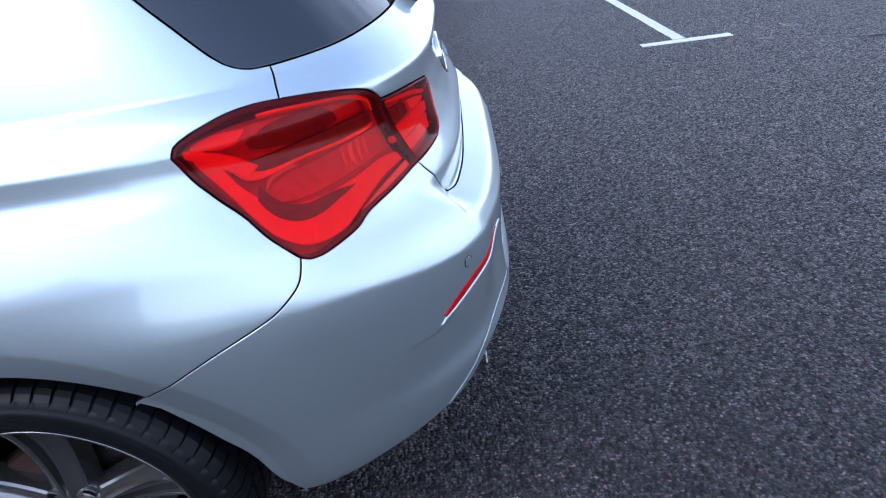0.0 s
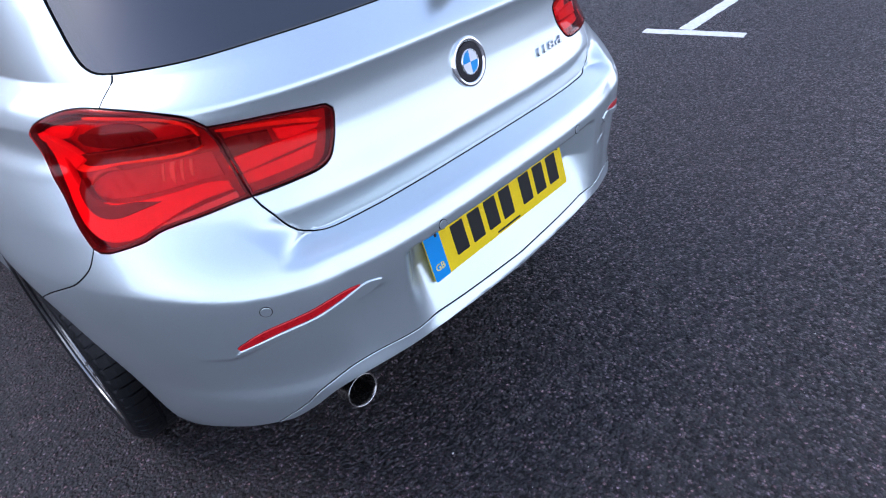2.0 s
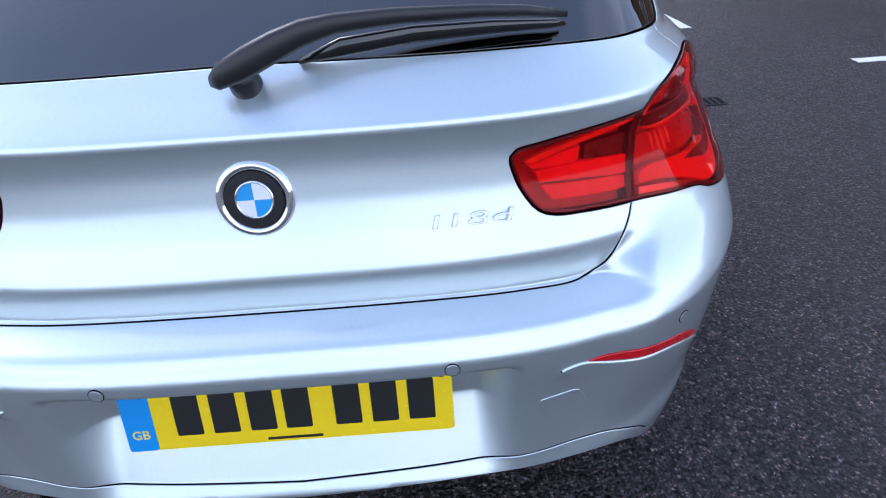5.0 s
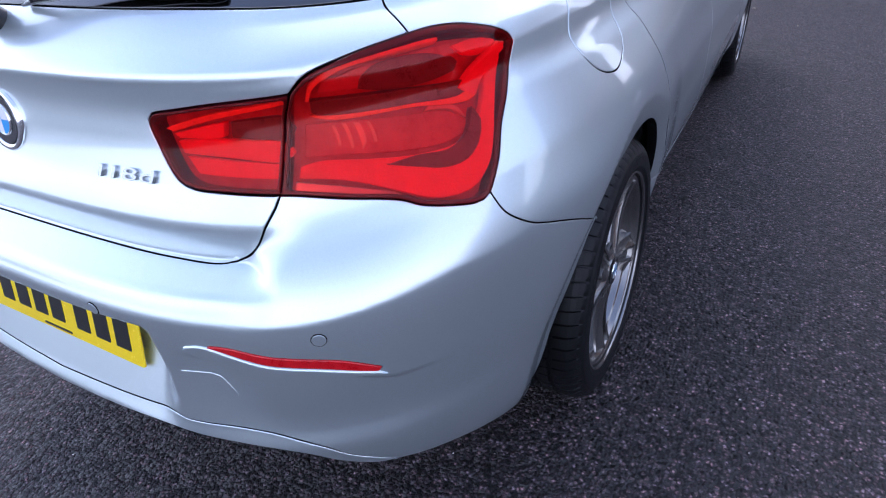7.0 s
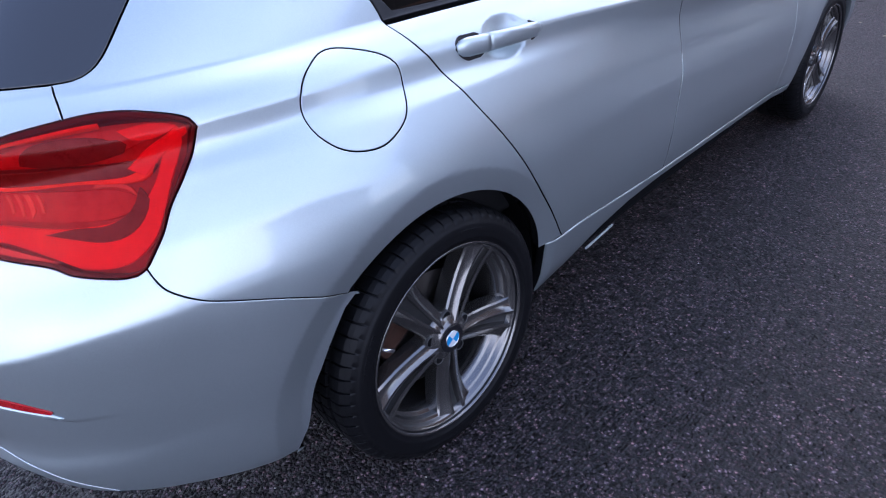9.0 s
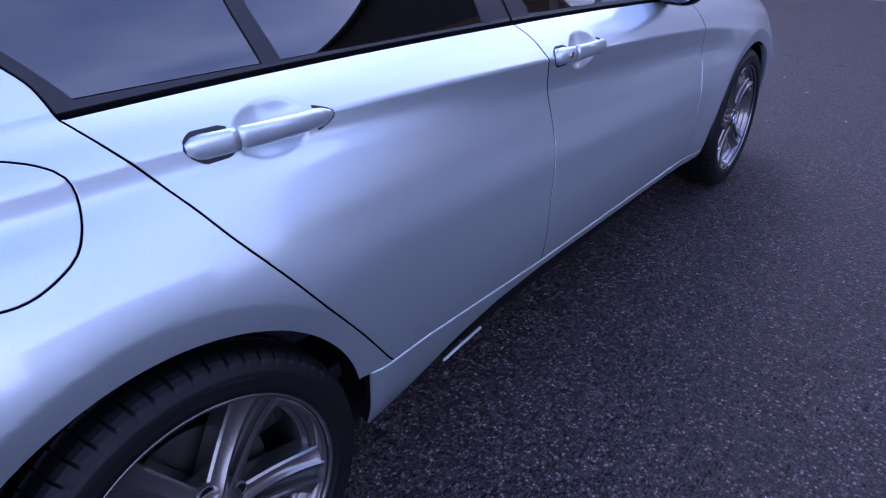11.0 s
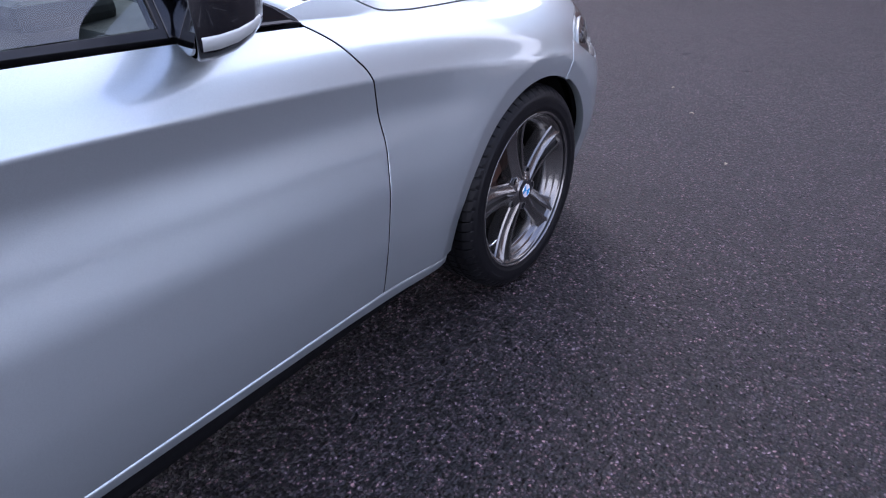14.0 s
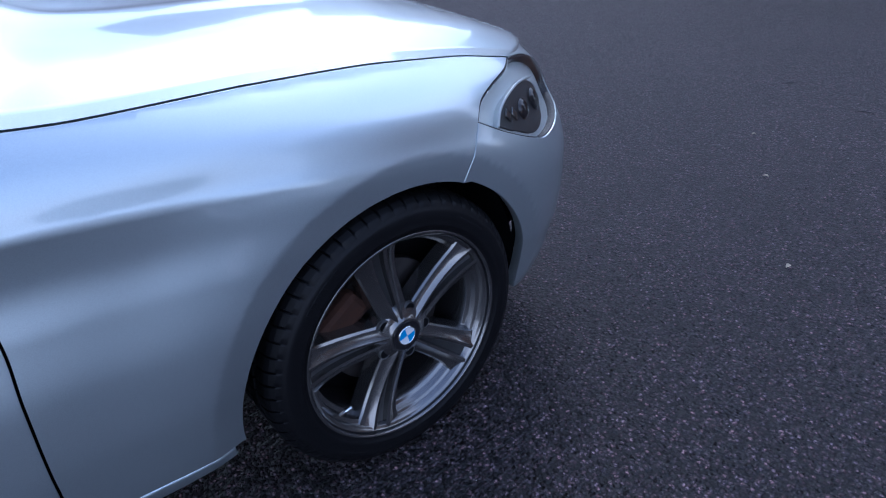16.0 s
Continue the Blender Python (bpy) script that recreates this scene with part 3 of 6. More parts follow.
def road_mark(name, a, b, width, label):
    """A painted bar on the ground with ragged edges."""
    a, b = Vector((*a, 0)), Vector((*b, 0))
    d = (b - a).normalized()
    s = Vector((-d.y, d.x, 0))
    n = max(2, int((b - a).length / 0.05))
    bm = bmesh.new()
    rows = []
    for i in range(n + 1):
        p = a + (b - a) * i / n
        w = [width / 2 + random.uniform(-0.004, 0.004) for _ in range(2)]
        rows.append([bm.verts.new(p - s * w[0] + Vector((0, 0, 0.0005))), bm.verts.new(p - s * (w[0] - 0.006) + Vector((0, 0, 0.004))),
                     bm.verts.new(p + s * (w[1] - 0.006) + Vector((0, 0, 0.004))), bm.verts.new(p + s * w[1] + Vector((0, 0, 0.0005)))])
    for p, q in zip(rows, rows[1:]):
        for k in range(3):
            bm.faces.new((p[k], q[k], q[k + 1], p[k + 1]))
    ob = part(name, bm, WHITE_LINE)
    return tagged(ob, label, "road marking", "parking bay lines", "structure")


BAY = "worn white painted line of a parking bay on tarmac"
road_mark("bay_line", (3.43, -2.25), (3.42, -2.96), 0.10, BAY)
road_mark("bay_line", (3.48, -2.58), (8.2, -2.57), 0.10, BAY)
road_mark("bay_line", (3.16, 0.37), (3.24, -0.29), 0.10, BAY)
road_mark("bay_line", (3.25, 0.12), (8.0, 0.06), 0.10, BAY)
road_mark("bay_line", (3.3, 2.68), (8.0, 2.67), 0.10, BAY)
road_mark("bay_line", (2.66, 4.72), (2.65, 4.05), 0.10, BAY)
road_mark("bay_line", (4.2, 5.34), (8.2, 5.30), 0.10, BAY)

# ---- the car ----
car = new("car")
tagged(car, "silver five-door hatchback car parked on dark tarmac", "car")

# edges that neighbouring panels share, as (u, z) on the right-hand side
GATE_LOW = smooth_line([(0, 0.7215), (0.2, 0.7215), (0.34, 0.7210), (0.428, 0.7215), (0.462, 0.730), (0.486, 0.746), (0.504, 0.764), (0.530, 0.801), (0.538, 0.816)])
SPLIT = smooth_line([(0.538, 0.816), (0.560, 0.872), (0.592, 0.937)])
LAMP_TOP = smooth_line([(0.592, 0.937), (0.611, 0.951), (0.645, 0.963), (0.716, 0.976), (0.796, 0.983)])
LAMP_CROWN = smooth_line([(0.796, 0.983), (0.842, 0.984), (0.896, 0.979), (0.955, 0.965), (0.978, 0.953), (0.981, 0.940)])
LAMP_SIDE = smooth_line([(0.981, 0.940), (0.950, 0.908), (0.910, 0.878), (0.877, 0.842), (0.860, 0.800), (0.851, 0.775)])
LAMP_LOW = smooth_line([(0.851, 0.775), (0.840, 0.770), (0.823, 0.770), (0.786, 0.776), (0.738, 0.785), (0.696, 0.797), (0.617, 0.807), (0.562, 0.8145), (0.538, 0.816)])
GATE_TOP = smooth_line([(0.796, 0.983), (0.785, 1.001), (0.770, 1.0225)])
GLASS_LOW = smooth_line([(0, 1.040), (0.15, 1.038), (0.43, 1.034), (0.62, 1.0265), (0.770, 1.0225)])
GLASS_SIDE = smooth_line([(0.770, 1.0225), (0.805, 1.0235), (0.830, 1.031), (0.847, 1.048), (0.867, 1.092), (0.886, 1.135), (0.925, 1.23), (0.955, 1.335)])
BUMPER_TOP = smooth_line([(0.851, 0.775), (0.880, 0.746), (0.916, 0.724), (0.965, 0.700), (1.065, 0.656), (1.192, 0.587)])
# laid out by the length of the car, since u and y part company at the corner of the tail
DOOR_BACK = [(u_at(y=y, z=z), z) for y, z in smooth_line([(float(plan(u, z)[1]), z) for u, z in [(1.807, 0.387), (1.791, 0.408), (1.721, 0.519), (1.645, 0.631), (1.584, 0.724), (1.533, 0.801), (1.493, 0.863), (1.463, 0.932), (1.411, 1.001)]])]
DOOR_MID = smooth_line([(2.394, 0.350), (2.396, 0.504), (2.410, 0.604), (2.425, 0.716), (2.413, 0.811), (2.394, 0.893), (2.382, 0.923), (2.365, 0.958), (2.346, 0.981)])
DOOR_FRONT = smooth_line([(3.427, 0.317), (3.438, 0.449), (3.455, 0.582), (3.469, 0.686), (3.455, 0.804), (3.427, 0.851), (3.39, 0.891), (3.351, 0.919)])
REAR_ARCH = arch(0, 132.0, 11.5)
REAR_ARCH_LOW = smooth_line([(u_at(y=y, z=z), z) for y, z in ((-0.402, 0.252), (-0.375, 0.300), (-0.361, 0.345), (-0.352, 0.385), (-0.331, 0.438), (-0.299, 0.502), (-0.259, 0.568))])
FRONT_ARCH = arch(1, 181.0, 63.0)
FRONT_ARCH_LOW = arch(1, 63.0, -10.0, radius=0.372, count=24)
FRONT_ARCH_LOW[0] = FRONT_ARCH[-1]


def belt_line(u_from, u_to, rise=0.0, count=30):
    return [(u, float(z_belt(YC + u - U0 if u > U0 else plan(u, 1.0)[1])) + rise - 0.004) for u in np.linspace(u_from, u_to, count)]


def at_y(points):
    return [(u_at(y=y, z=z), z) for y, z in points]


HEAD_BACK = smooth_line(at_y([(2.920, 0.719), (2.946, 0.751), (3.001, 0.766), (3.079, 0.776), (3.118, 0.786)]))
HOOD_SIDE = smooth_line([(3.466, 0.953), (3.492, 0.940), (3.548, 0.914), (3.621, 0.902), (3.690, 0.896), (3.865, 0.885)]
                        + at_y([(2.68, 0.868), (2.79, 0.854), (2.943, 0.828), (3.05, 0.803), (3.118, 0.786)]))
HEAD_LOW = smooth_line(at_y([(2.920, 0.719), (3.001, 0.674), (3.099, 0.629), (3.16, 0.612), (3.25, 0.618), (3.34, 0.64)]))
HEAD_FRONT = smooth_line(at_y([(3.34, 0.64), (3.335, 0.68), (3.29, 0.73), (3.21, 0.768), (3.118, 0.786)]))
NOSE_GAP = smooth_line([FRONT_ARCH[-1]] + at_y([(2.888, 0.674), (2.920, 0.719)]))
FLAP = smooth_line([(1.143, 0.890), (1.166, 0.938), (1.22, 0.981), (1.270, 0.991), (1.343, 0.973), (1.378, 0.953), (1.384, 0.932), (1.372, 0.906), (1.346, 0.876), (1.318, 0.850), (1.262, 0.831), (1.203, 0.838), (1.160, 0.860)], closed=True)
GROOVE = smooth_line([(0, 0.443), (0.25, 0.452), (0.395, 0.457), (0.476, 0.453), (0.53, 0.440), (0.583, 0.418), (0.615, 0.392), (0.656, 0.363), (0.692, 0.334)])

INNER_LAMP = smooth_line([(0.538, 0.8165), (0.457, 0.820), (0.412, 0.823), (0.388, 0.832), (0.375, 0.851), (0.361, 0.888), (0.358, 0.908), (0.367, 0.917), (0.395, 0.921), (0.479, 0.930), (0.587, 0.936)])

REFLECTOR = smooth_line([(0.431, 0.628), (0.462, 0.619), (0.507, 0.611), (0.555, 0.603), (0.606, 0.593), (0.677, 0.5685), (0.682, 0.574), (0.625, 0.604), (0.555, 0.619), (0.485, 0.629)], closed=True)

# tail
panel("tailgate", [both(GATE_LOW + INNER_LAMP[1:] + [(0.592, 0.937)] + LAMP_TOP[1:] + GATE_TOP[1:] + GLASS_LOW[::-1][1:])], PAINT, car, spacing=0.009)
bumper_half = GROOVE + smooth_line([(0.692, 0.334), (0.75, 0.318), (0.80, 0.306), (0.86, 0.290), (0.93, 0.272), (1.0, 0.256), REAR_ARCH_LOW[0]])[1:] + REAR_ARCH_LOW[1:] + BUMPER_TOP[::-1][1:] + LAMP_LOW[1:] + GATE_LOW[::-1][1:]
panel("rear_bumper", [both(bumper_half), REFLECTOR, mirrored(REFLECTOR)], PAINT, car, spacing=0.0062, gap=0.002)
valance = GROOVE + smooth_line([(0.692, 0.334), (0.655, 0.342), (0.60, 0.374), (0.54, 0.408), (0.44, 0.424), (0.25, 0.427), (0, 0.416)])[1:]
panel("bumper_valance", [both(valance)], PAINT, car, spacing=0.008, gap=0.003)
for sign in (1, -1):
    side = (lambda r: r) if sign > 0 else mirrored
    quarter = BUMPER_TOP + REAR_ARCH[1:] + smooth_line([REAR_ARCH[-1], (1.775, 0.390), (1.807, 0.387)])[1:] + DOOR_BACK[1:] \
        + smooth_line([(1.411, 1.001), (1.39, 1.042), (1.355, 1.075), (1.284, 1.135), (1.24, 1.18), (1.23, 1.23), (1.26, 1.29), (1.32, 1.315)])[1:] + [(1.20, 1.333), (1.02, 1.335)] + GLASS_SIDE[::-1] + GATE_TOP[::-1][1:] + LAMP_CROWN[1:] + LAMP_SIDE[1:]
    quarter = quarter[:-1]
    panel("quarter_panel", [side(quarter)] + ([FLAP] if sign > 0 else []), PAINT, car, gap=0.003, round_edge=0.001)
    if sign > 0:
        panel("fuel_flap", [FLAP], PAINT, car, gap=0.0025)
    rear_low = [(u, 0.387 - 0.037 * (u - 1.807) / 0.587) for u in np.linspace(1.807, 2.394, 30)]
    panel("rear_door", [side(rear_low + DOOR_MID[1:] + belt_line(2.346, 1.411)[1:-1] + DOOR_BACK[::-1][:-1]), side(hollow_ring(*BOWLS[0]))], PAINT, car, gap=0.0042, round_edge=0.001, spacing=0.007 if sign > 0 else 0.014)
    front_low = [(u, 0.350 - 0.033 * (u - 2.394) / 1.033) for u in np.linspace(2.394, 3.427, 50)]
    panel("front_door", [side(front_low + DOOR_FRONT[1:] + belt_line(3.351, 2.346)[1:-1] + DOOR_MID[::-1][:-1]), side(hollow_ring(*BOWLS[1]))], PAINT, car, gap=0.0042, round_edge=0.001, spacing=0.007 if sign > 0 else 0.014)
    for bowl in BOWLS:
        panel("handle_hollow", [side(hollow_ring(*bowl))], PAINT, car, gap=-0.006, round_edge=0.0, depth=0.004, spacing=0.004 if sign > 0 else 0.012)
    wing = smooth_line([(3.427, 0.317), (3.55, 0.305), FRONT_ARCH[0]]) + FRONT_ARCH[1:] + NOSE_GAP[1:] + HEAD_BACK[1:] + HOOD_SIDE[::-1][1:] + smooth_line([(3.466, 0.953), (3.40, 0.957), (3.318, 0.949)])[1:] + [(3.351, 0.919)] + DOOR_FRONT[::-1][1:-1]
    panel("front_wing", [side(wing)], PAINT, car, gap=0.003, round_edge=0.001)
    sill = [(1.744, 0.390), (1.775, 0.386), (1.807, 0.383)] + [(u, z - 0.004) for u, z in rear_low[1:]] + [(u, z - 0.004) for u, z in front_low[1:]] + [(3.55, 0.301), (3.68, 0.288), (3.682, 0.258), (3.58, 0.262), (3.3, 0.284), (2.8, 0.303), (2.4, 0.316), (2.2, 0.308), (2.05, 0.282), (1.90, 0.236), (1.752, 0.207)]
    panel("sill", [side(sill)], PAINT, car, gap=0.003, round_edge=0.005)
front_half = FRONT_ARCH_LOW[::-1] + NOSE_GAP[1:] + HEAD_LOW[1:] + HEAD_FRONT[1:]
front_bumper = [(U2, 0.20)] + [(u, 0.20 + 0.0 * u) for u in np.linspace(U2, FRONT_ARCH_LOW[-1][0], 12)][1:-1] + front_half + [(U2, 0.775)]
left_bumper = [(-u, z) for u, z in front_bumper]
for ring in (front_bumper, left_bumper):
    panel("front_bumper", [ring], PAINT, car, gap=0.0, spacing=0.014)


# ---- what lies under the skin ----
shell_half = [(0, 0.47), (0.5, 0.47), (0.60, 0.42), (0.72, 0.345), (0.95, 0.30)] + arch(0, 188, 8, 0.392) + [(3.66, 0.31)] + arch(1, 178, 5, 0.383) \
    + [(U2 - 0.02, 0.36), (U2 - 0.02, 0.73)] + [(u, z - 0.025) for u, z in HOOD_SIDE[::-1]] + [(3.32, 0.918)] + belt_line(3.30, 1.44, -0.012) + [(1.39, 1.02), (1.34, 1.06), (1.26, 1.12), (1.21, 1.17), (1.20, 1.23), (1.23, 1.30), (1.0, 1.31), (0.92, 1.19), (0.88, 1.10), (0.86, 1.06), (0.83, 1.04), (0.75, 1.012)] \
    + [(0.79, 0.998)] + [(u + 0.012, z + 0.006) for u, z in LAMP_CROWN] + [(u + 0.016, z - 0.004) for u, z in LAMP_SIDE[1:]] + [(u, z - 0.012) for u, z in LAMP_LOW[1:-1]] + [(0.50, 0.804), (0.40, 0.808), (0.355, 0.85), (0.342, 0.92), (0.58, 0.949), (0.75, 0.984), (0.735, 1.010), (0, 1.022)]
for half in (shell_half, [(-u, z) for u, z in shell_half]):
    panel("inner_body", [half], UNDERSIDE, car, gap=0.0, offset=-0.032, spacing=0.03, depth=0.02)


def wheel_well(wy, sign):
    """A dark liner behind each arch."""
    verts, faces = [], []
    n = 28
    for i in range(n + 1):
        a = radians(-8 + 196 * i / n)
        for x in (0.745, 0.50):
            verts.append((sign * x, wy + 0.382 * math.cos(a), HUB + 0.382 * math.sin(a)))
    for i in range(n):
        faces.append((2 * i, 2 * i + 1, 2 * i + 3, 2 * i + 2))
    base = len(verts)
    verts += [(sign * 0.50, wy, HUB)] + [(sign * 0.50, wy + 0.378 * math.cos(radians(-8 + 196 * i / n)), HUB + 0.378 * math.sin(radians(-8 + 196 * i / n))) for i in range(n + 1)]
    faces += [(base, base + 1 + i, base + 2 + i) for i in range(n)]
    mesh_object("wheel_liner", verts, faces, UNDERSIDE, car)


for wy in WHEELS:
    for sign in (1, -1):
        wheel_well(wy, sign)
part("underbody", box_bm((1.36, 1.96, 0.16), pose(0, 1.345, 0.22), 0.02), UNDERSIDE, car)
part("underbody", box_bm((1.0, 0.52, 0.10), pose(0, -0.48, 0.42), 0.02), UNDERSIDE, car)
part("underbody", box_bm((1.0, 0.62, 0.10), pose(0, 3.02, 0.25), 0.02), UNDERSIDE, car)
for sign in (1, -1):
    # added near-black box, stands in for the shadow below the sill
    part("sill_shade_box", box_bm((0.06, 1.80, 0.13), pose(sign * 0.700, 1.38, 0.262), 0.02), UNDERSIDE, car)
    part("jack_cover", box_bm((0.007, 0.15, 0.005), pose(sign * 0.758, 0.715, 0.226, 8, 0, sign * -3), 0.004), HEAD_SILVER, car, "scuffed bright strip under the sill")


# ---- glass house ----
def pillar_ring():
    back = smooth_line([(1.411, 1.003), (1.39, 1.042), (1.355, 1.075), (1.284, 1.135), (1.24, 1.18), (1.23, 1.23), (1.26, 1.29), (1.32, 1.315)])
    front = smooth_line([(3.351, 0.922), (3.308, 0.957), (3.09, 1.06), (2.85, 1.18), (2.62, 1.28), (2.5, 1.315)])
    return belt_line(1.411, 3.351, 0.005)[:-1] + front + [(2.2, 1.33), (1.7, 1.33)] + back[::-1][:-1]


QUARTER_GLASS = smooth_line([(1.436, 1.020), (1.40, 1.058), (1.345, 1.105), (1.29, 1.15), (1.265, 1.20), (1.285, 1.265), (1.34, 1.293)])[::-1] + [(1.707, 1.013), (1.690, 1.09), (1.66, 1.302)]
REAR_GLASS = [(1.744, 1.012), (2.250, 0.999), (2.244, 1.103), (2.215, 1.305), (1.690, 1.304), (1.722, 1.09)]
FRONT_GLASS = [(2.420, 0.994), (3.10, 0.960), (3.10, 1.015), (2.84, 1.150), (2.62, 1.250), (2.50, 1.290), (2.365, 1.300), (2.399, 1.08)]
for sign in (1, -1):
    side = (lambda r: r) if sign > 0 else mirrored
    panel("window_surround", [side(pillar_ring()), side(QUARTER_GLASS), side(REAR_GLASS), side(FRONT_GLASS)], BLACK_TRIM, car, "satin black window trim", gap=0.002, offset=0.001)
    for name, ring, mat, label in (("quarter_window", QUARTER_GLASS, GLASS_DARK, "dark privacy glass"), ("rear_door_window", REAR_GLASS, GLASS_DARK, "dark privacy glass"), ("front_door_window", FRONT_GLASS, GLASS_CLEAR, "clear side glass")):
        panel(name, [side(ring)], mat, car, label, gap=0.0, offset=-0.004, depth=0.004, spacing=0.02)
    seam = [(2.349, 0.986), (2.3345, 1.040), (2.3205, 1.092), (2.300, 1.180), (2.285, 1.28)]
    seam = [(u + 0.003, z) for u, z in seam] + [(u - 0.003, z) for u, z in seam[::-1]]
    panel("pillar_seam", [side(seam)], UNDERSIDE, car, gap=0.0, offset=0.0022, depth=0.002, spacing=0.01, round_edge=0.0003)
rear_glass_half = GLASS_LOW + GLASS_SIDE[1:] + [(0.5, 1.335), (0, 1.34)]
panel("rear_window", [both(rear_glass_half)], GLASS_DARK, car, "dark tinted rear window", gap=0.004, offset=-0.003, spacing=0.016)

# roof: from the rim of the glass house to a crowned middle
rim = [skin(u, 1.325) for u in np.linspace(0, 2.52, 60)]
rim_r = [tuple(p) for p in rim]
rows = []
for x, y, z in rim_r:
    rows.append([(x * s, y, z + 0.075 * (1 - abs(s) ** 2.6) * float(step(-0.32, 0.15, y))) for s in np.linspace(-1, 1, 25)])
verts = [p for row in rows for p in row]
faces = [(i * 25 + j, i * 25 + j + 1, (i + 1) * 25 + j + 1, (i + 1) * 25 + j) for i in range(len(rows) - 1) for j in range(24)]
mesh_object("roof", verts, faces, PAINT, car)

# windscreen between the pillars
base_r, top_r = np.array([0.658, 1.985, 0.955]), np.array(rim_r[-1]) * np.array([0.93, 1, 1])
verts, faces = [], []
for i in range(13):
    t = i / 12
    e = base_r * (1 - t) + top_r * t
    for s in np.linspace(-1, 1, 25):
        bulge = (1 - s * s)
        verts.append((e[0] * s, e[1] + bulge * (0.27 * (1 - t) + 0.16 * t), e[2] + bulge * (0.01 + 0.055 * t)))
faces = [(i * 25 + j, i * 25 + j + 1, (i + 1) * 25 + j + 1, (i + 1) * 25 + j) for i in range(12) for j in range(24)]
mesh_object("windscreen", verts, faces, GLASS_CLEAR, car, "clear windscreen")
for sign in (1, -1):
    foot, head = np.array([0.698, 1.945, 0.938]), np.array(rim_r[-1]) * np.array([0.965, 1, 1]) - np.array([0, 0, 0.02])
    pts = [(sign * p[0], p[1], p[2]) for p in (foot * (1 - t) + head * t for t in np.linspace(-0.2, 1, 9))]
    part("windscreen_pillar", tube(pts, 0.042, 16), PAINT, car, smooth=True)

# bonnet
edge = [tuple(skin(u, z)) for u, z in HOOD_SIDE]
E_N = 90
pick = [edge[min(int(i * (len(edge) - 1) / E_N), len(edge) - 1)] for i in range(E_N + 1)]
verts, faces, S_N = [], [], 49


NOSE_K = 1 - ((pick[-1][1] - YF) / 0.88) ** 3.6


def bonnet_point(i, s):
    x, y, z = pick[i]
    t = i / E_N
    a = abs(s)
    fwd = 0.20 * (1 - t) * (1 - a ** 2.2) + t * (0.88 * (1 - NOSE_K * a ** 3.6) ** (1 / 3.6) - (pick[-1][1] - YF) - 0.005 * (1 - a))
    flank = 0.5 * (1 + (1 - a) / 0.15 - math.hypot(1 - (1 - a) / 0.15, 0.12))  # up to a crease beside the edge
    rise = 0.042 * (1 - t ** 3) * flank + (0.042 * (1 - t) + 0.028 * t) * (1 - a ** 2.0) - 0.036 * t ** 6 * (1 - a ** 2)
    ridge = 0.006 * math.exp(-((a - 0.55 + 0.12 * t) / 0.05) ** 2) * (1 - t ** 4)
    return (x * s, y + fwd, z + rise + ridge)


for i in range(E_N + 1):
    for s in np.linspace(-1, 1, S_N):
        s = s * (1 - 0.003)
        verts.append(bonnet_point(i, s))
faces = [(i * S_N + j, i * S_N + j + 1, (i + 1) * S_N + j + 1, (i + 1) * S_N + j) for i in range(E_N) for j in range(S_N - 1)]
rim_ids = [i * S_N for i in range(E_N + 1)], [i * S_N + S_N - 1 for i in range(E_N + 1)], list(range(S_N)), [E_N * S_N + j for j in range(S_N)]
for ids in rim_ids:
    low = len(verts)
    verts += [(verts[k][0] * 1.0, verts[k][1], verts[k][2] - 0.016) for k in ids]
    faces += [(ids[k], ids[k + 1], low + k + 1, low + k) for k in range(len(ids) - 1)]
mesh_object("bonnet", verts, faces, PAINT, car)
inner = [(v[0] * 0.995, v[1], v[2] - 0.018) for v in verts[:(E_N + 1) * S_N]]
mesh_object("bonnet_lining", inner, faces[:E_N * (S_N - 1)], UNDERSIDE, car)
# scuttle under the windscreen
verts, faces = [], []
for j, s in enumerate(np.linspace(-1, 1, 31)):
    a, b = bonnet_point(0, s * 0.99), (0.70 * s, 1.94 + 0.27 * (1 - s * s), 0.960)
    verts += [(a[0], a[1] + 0.02, a[2] - 0.02), (b[0], b[1] - 0.02, b[2] - 0.015)]
faces = [(2 * j, 2 * j + 1, 2 * j + 3, 2 * j + 2) for j in range(30)]
mesh_object("scuttle", verts, faces, SCUTTLE, car, "black plastic scuttle panel")
for k in range(11):  # ribs of its air grille
    s = 0.60 + 0.032 * k
    a, b = bonnet_point(0, s * 0.99), (0.70 * s, 1.94 + 0.27 * (1 - s * s), 0.960)
    ends = [tuple(p * (1 - f) + q * f for p, q in zip((a[0], a[1] + 0.02, a[2] - 0.018), (b[0], b[1] - 0.02, b[2] - 0.013))) for f in (0.12, 0.72)]
    part("grille_rib", tube(ends, 0.0018, 6), SCUTTLE, car, smooth=True)


# ---- wheels ----
def sector(r0, r1, a0, a1, depth, m, count=10):
    arc = [(r1 * math.cos(a), r1 * math.sin(a)) for a in np.linspace(radians(a0), radians(a1), count)]
    back = [(0.0, 0.0)] if r0 <= 0 else [(r0 * math.cos(a), r0 * math.sin(a)) for a in np.linspace(radians(a1), radians(a0), count)]
    return prism(arc + back, depth, m)


def disc(r, depth, m, count=40, bevel=0.0):
    return prism([(r * math.cos(a), r * math.sin(a)) for a in np.linspace(0, 2 * math.pi, count, endpoint=False)], depth, m, bevel)


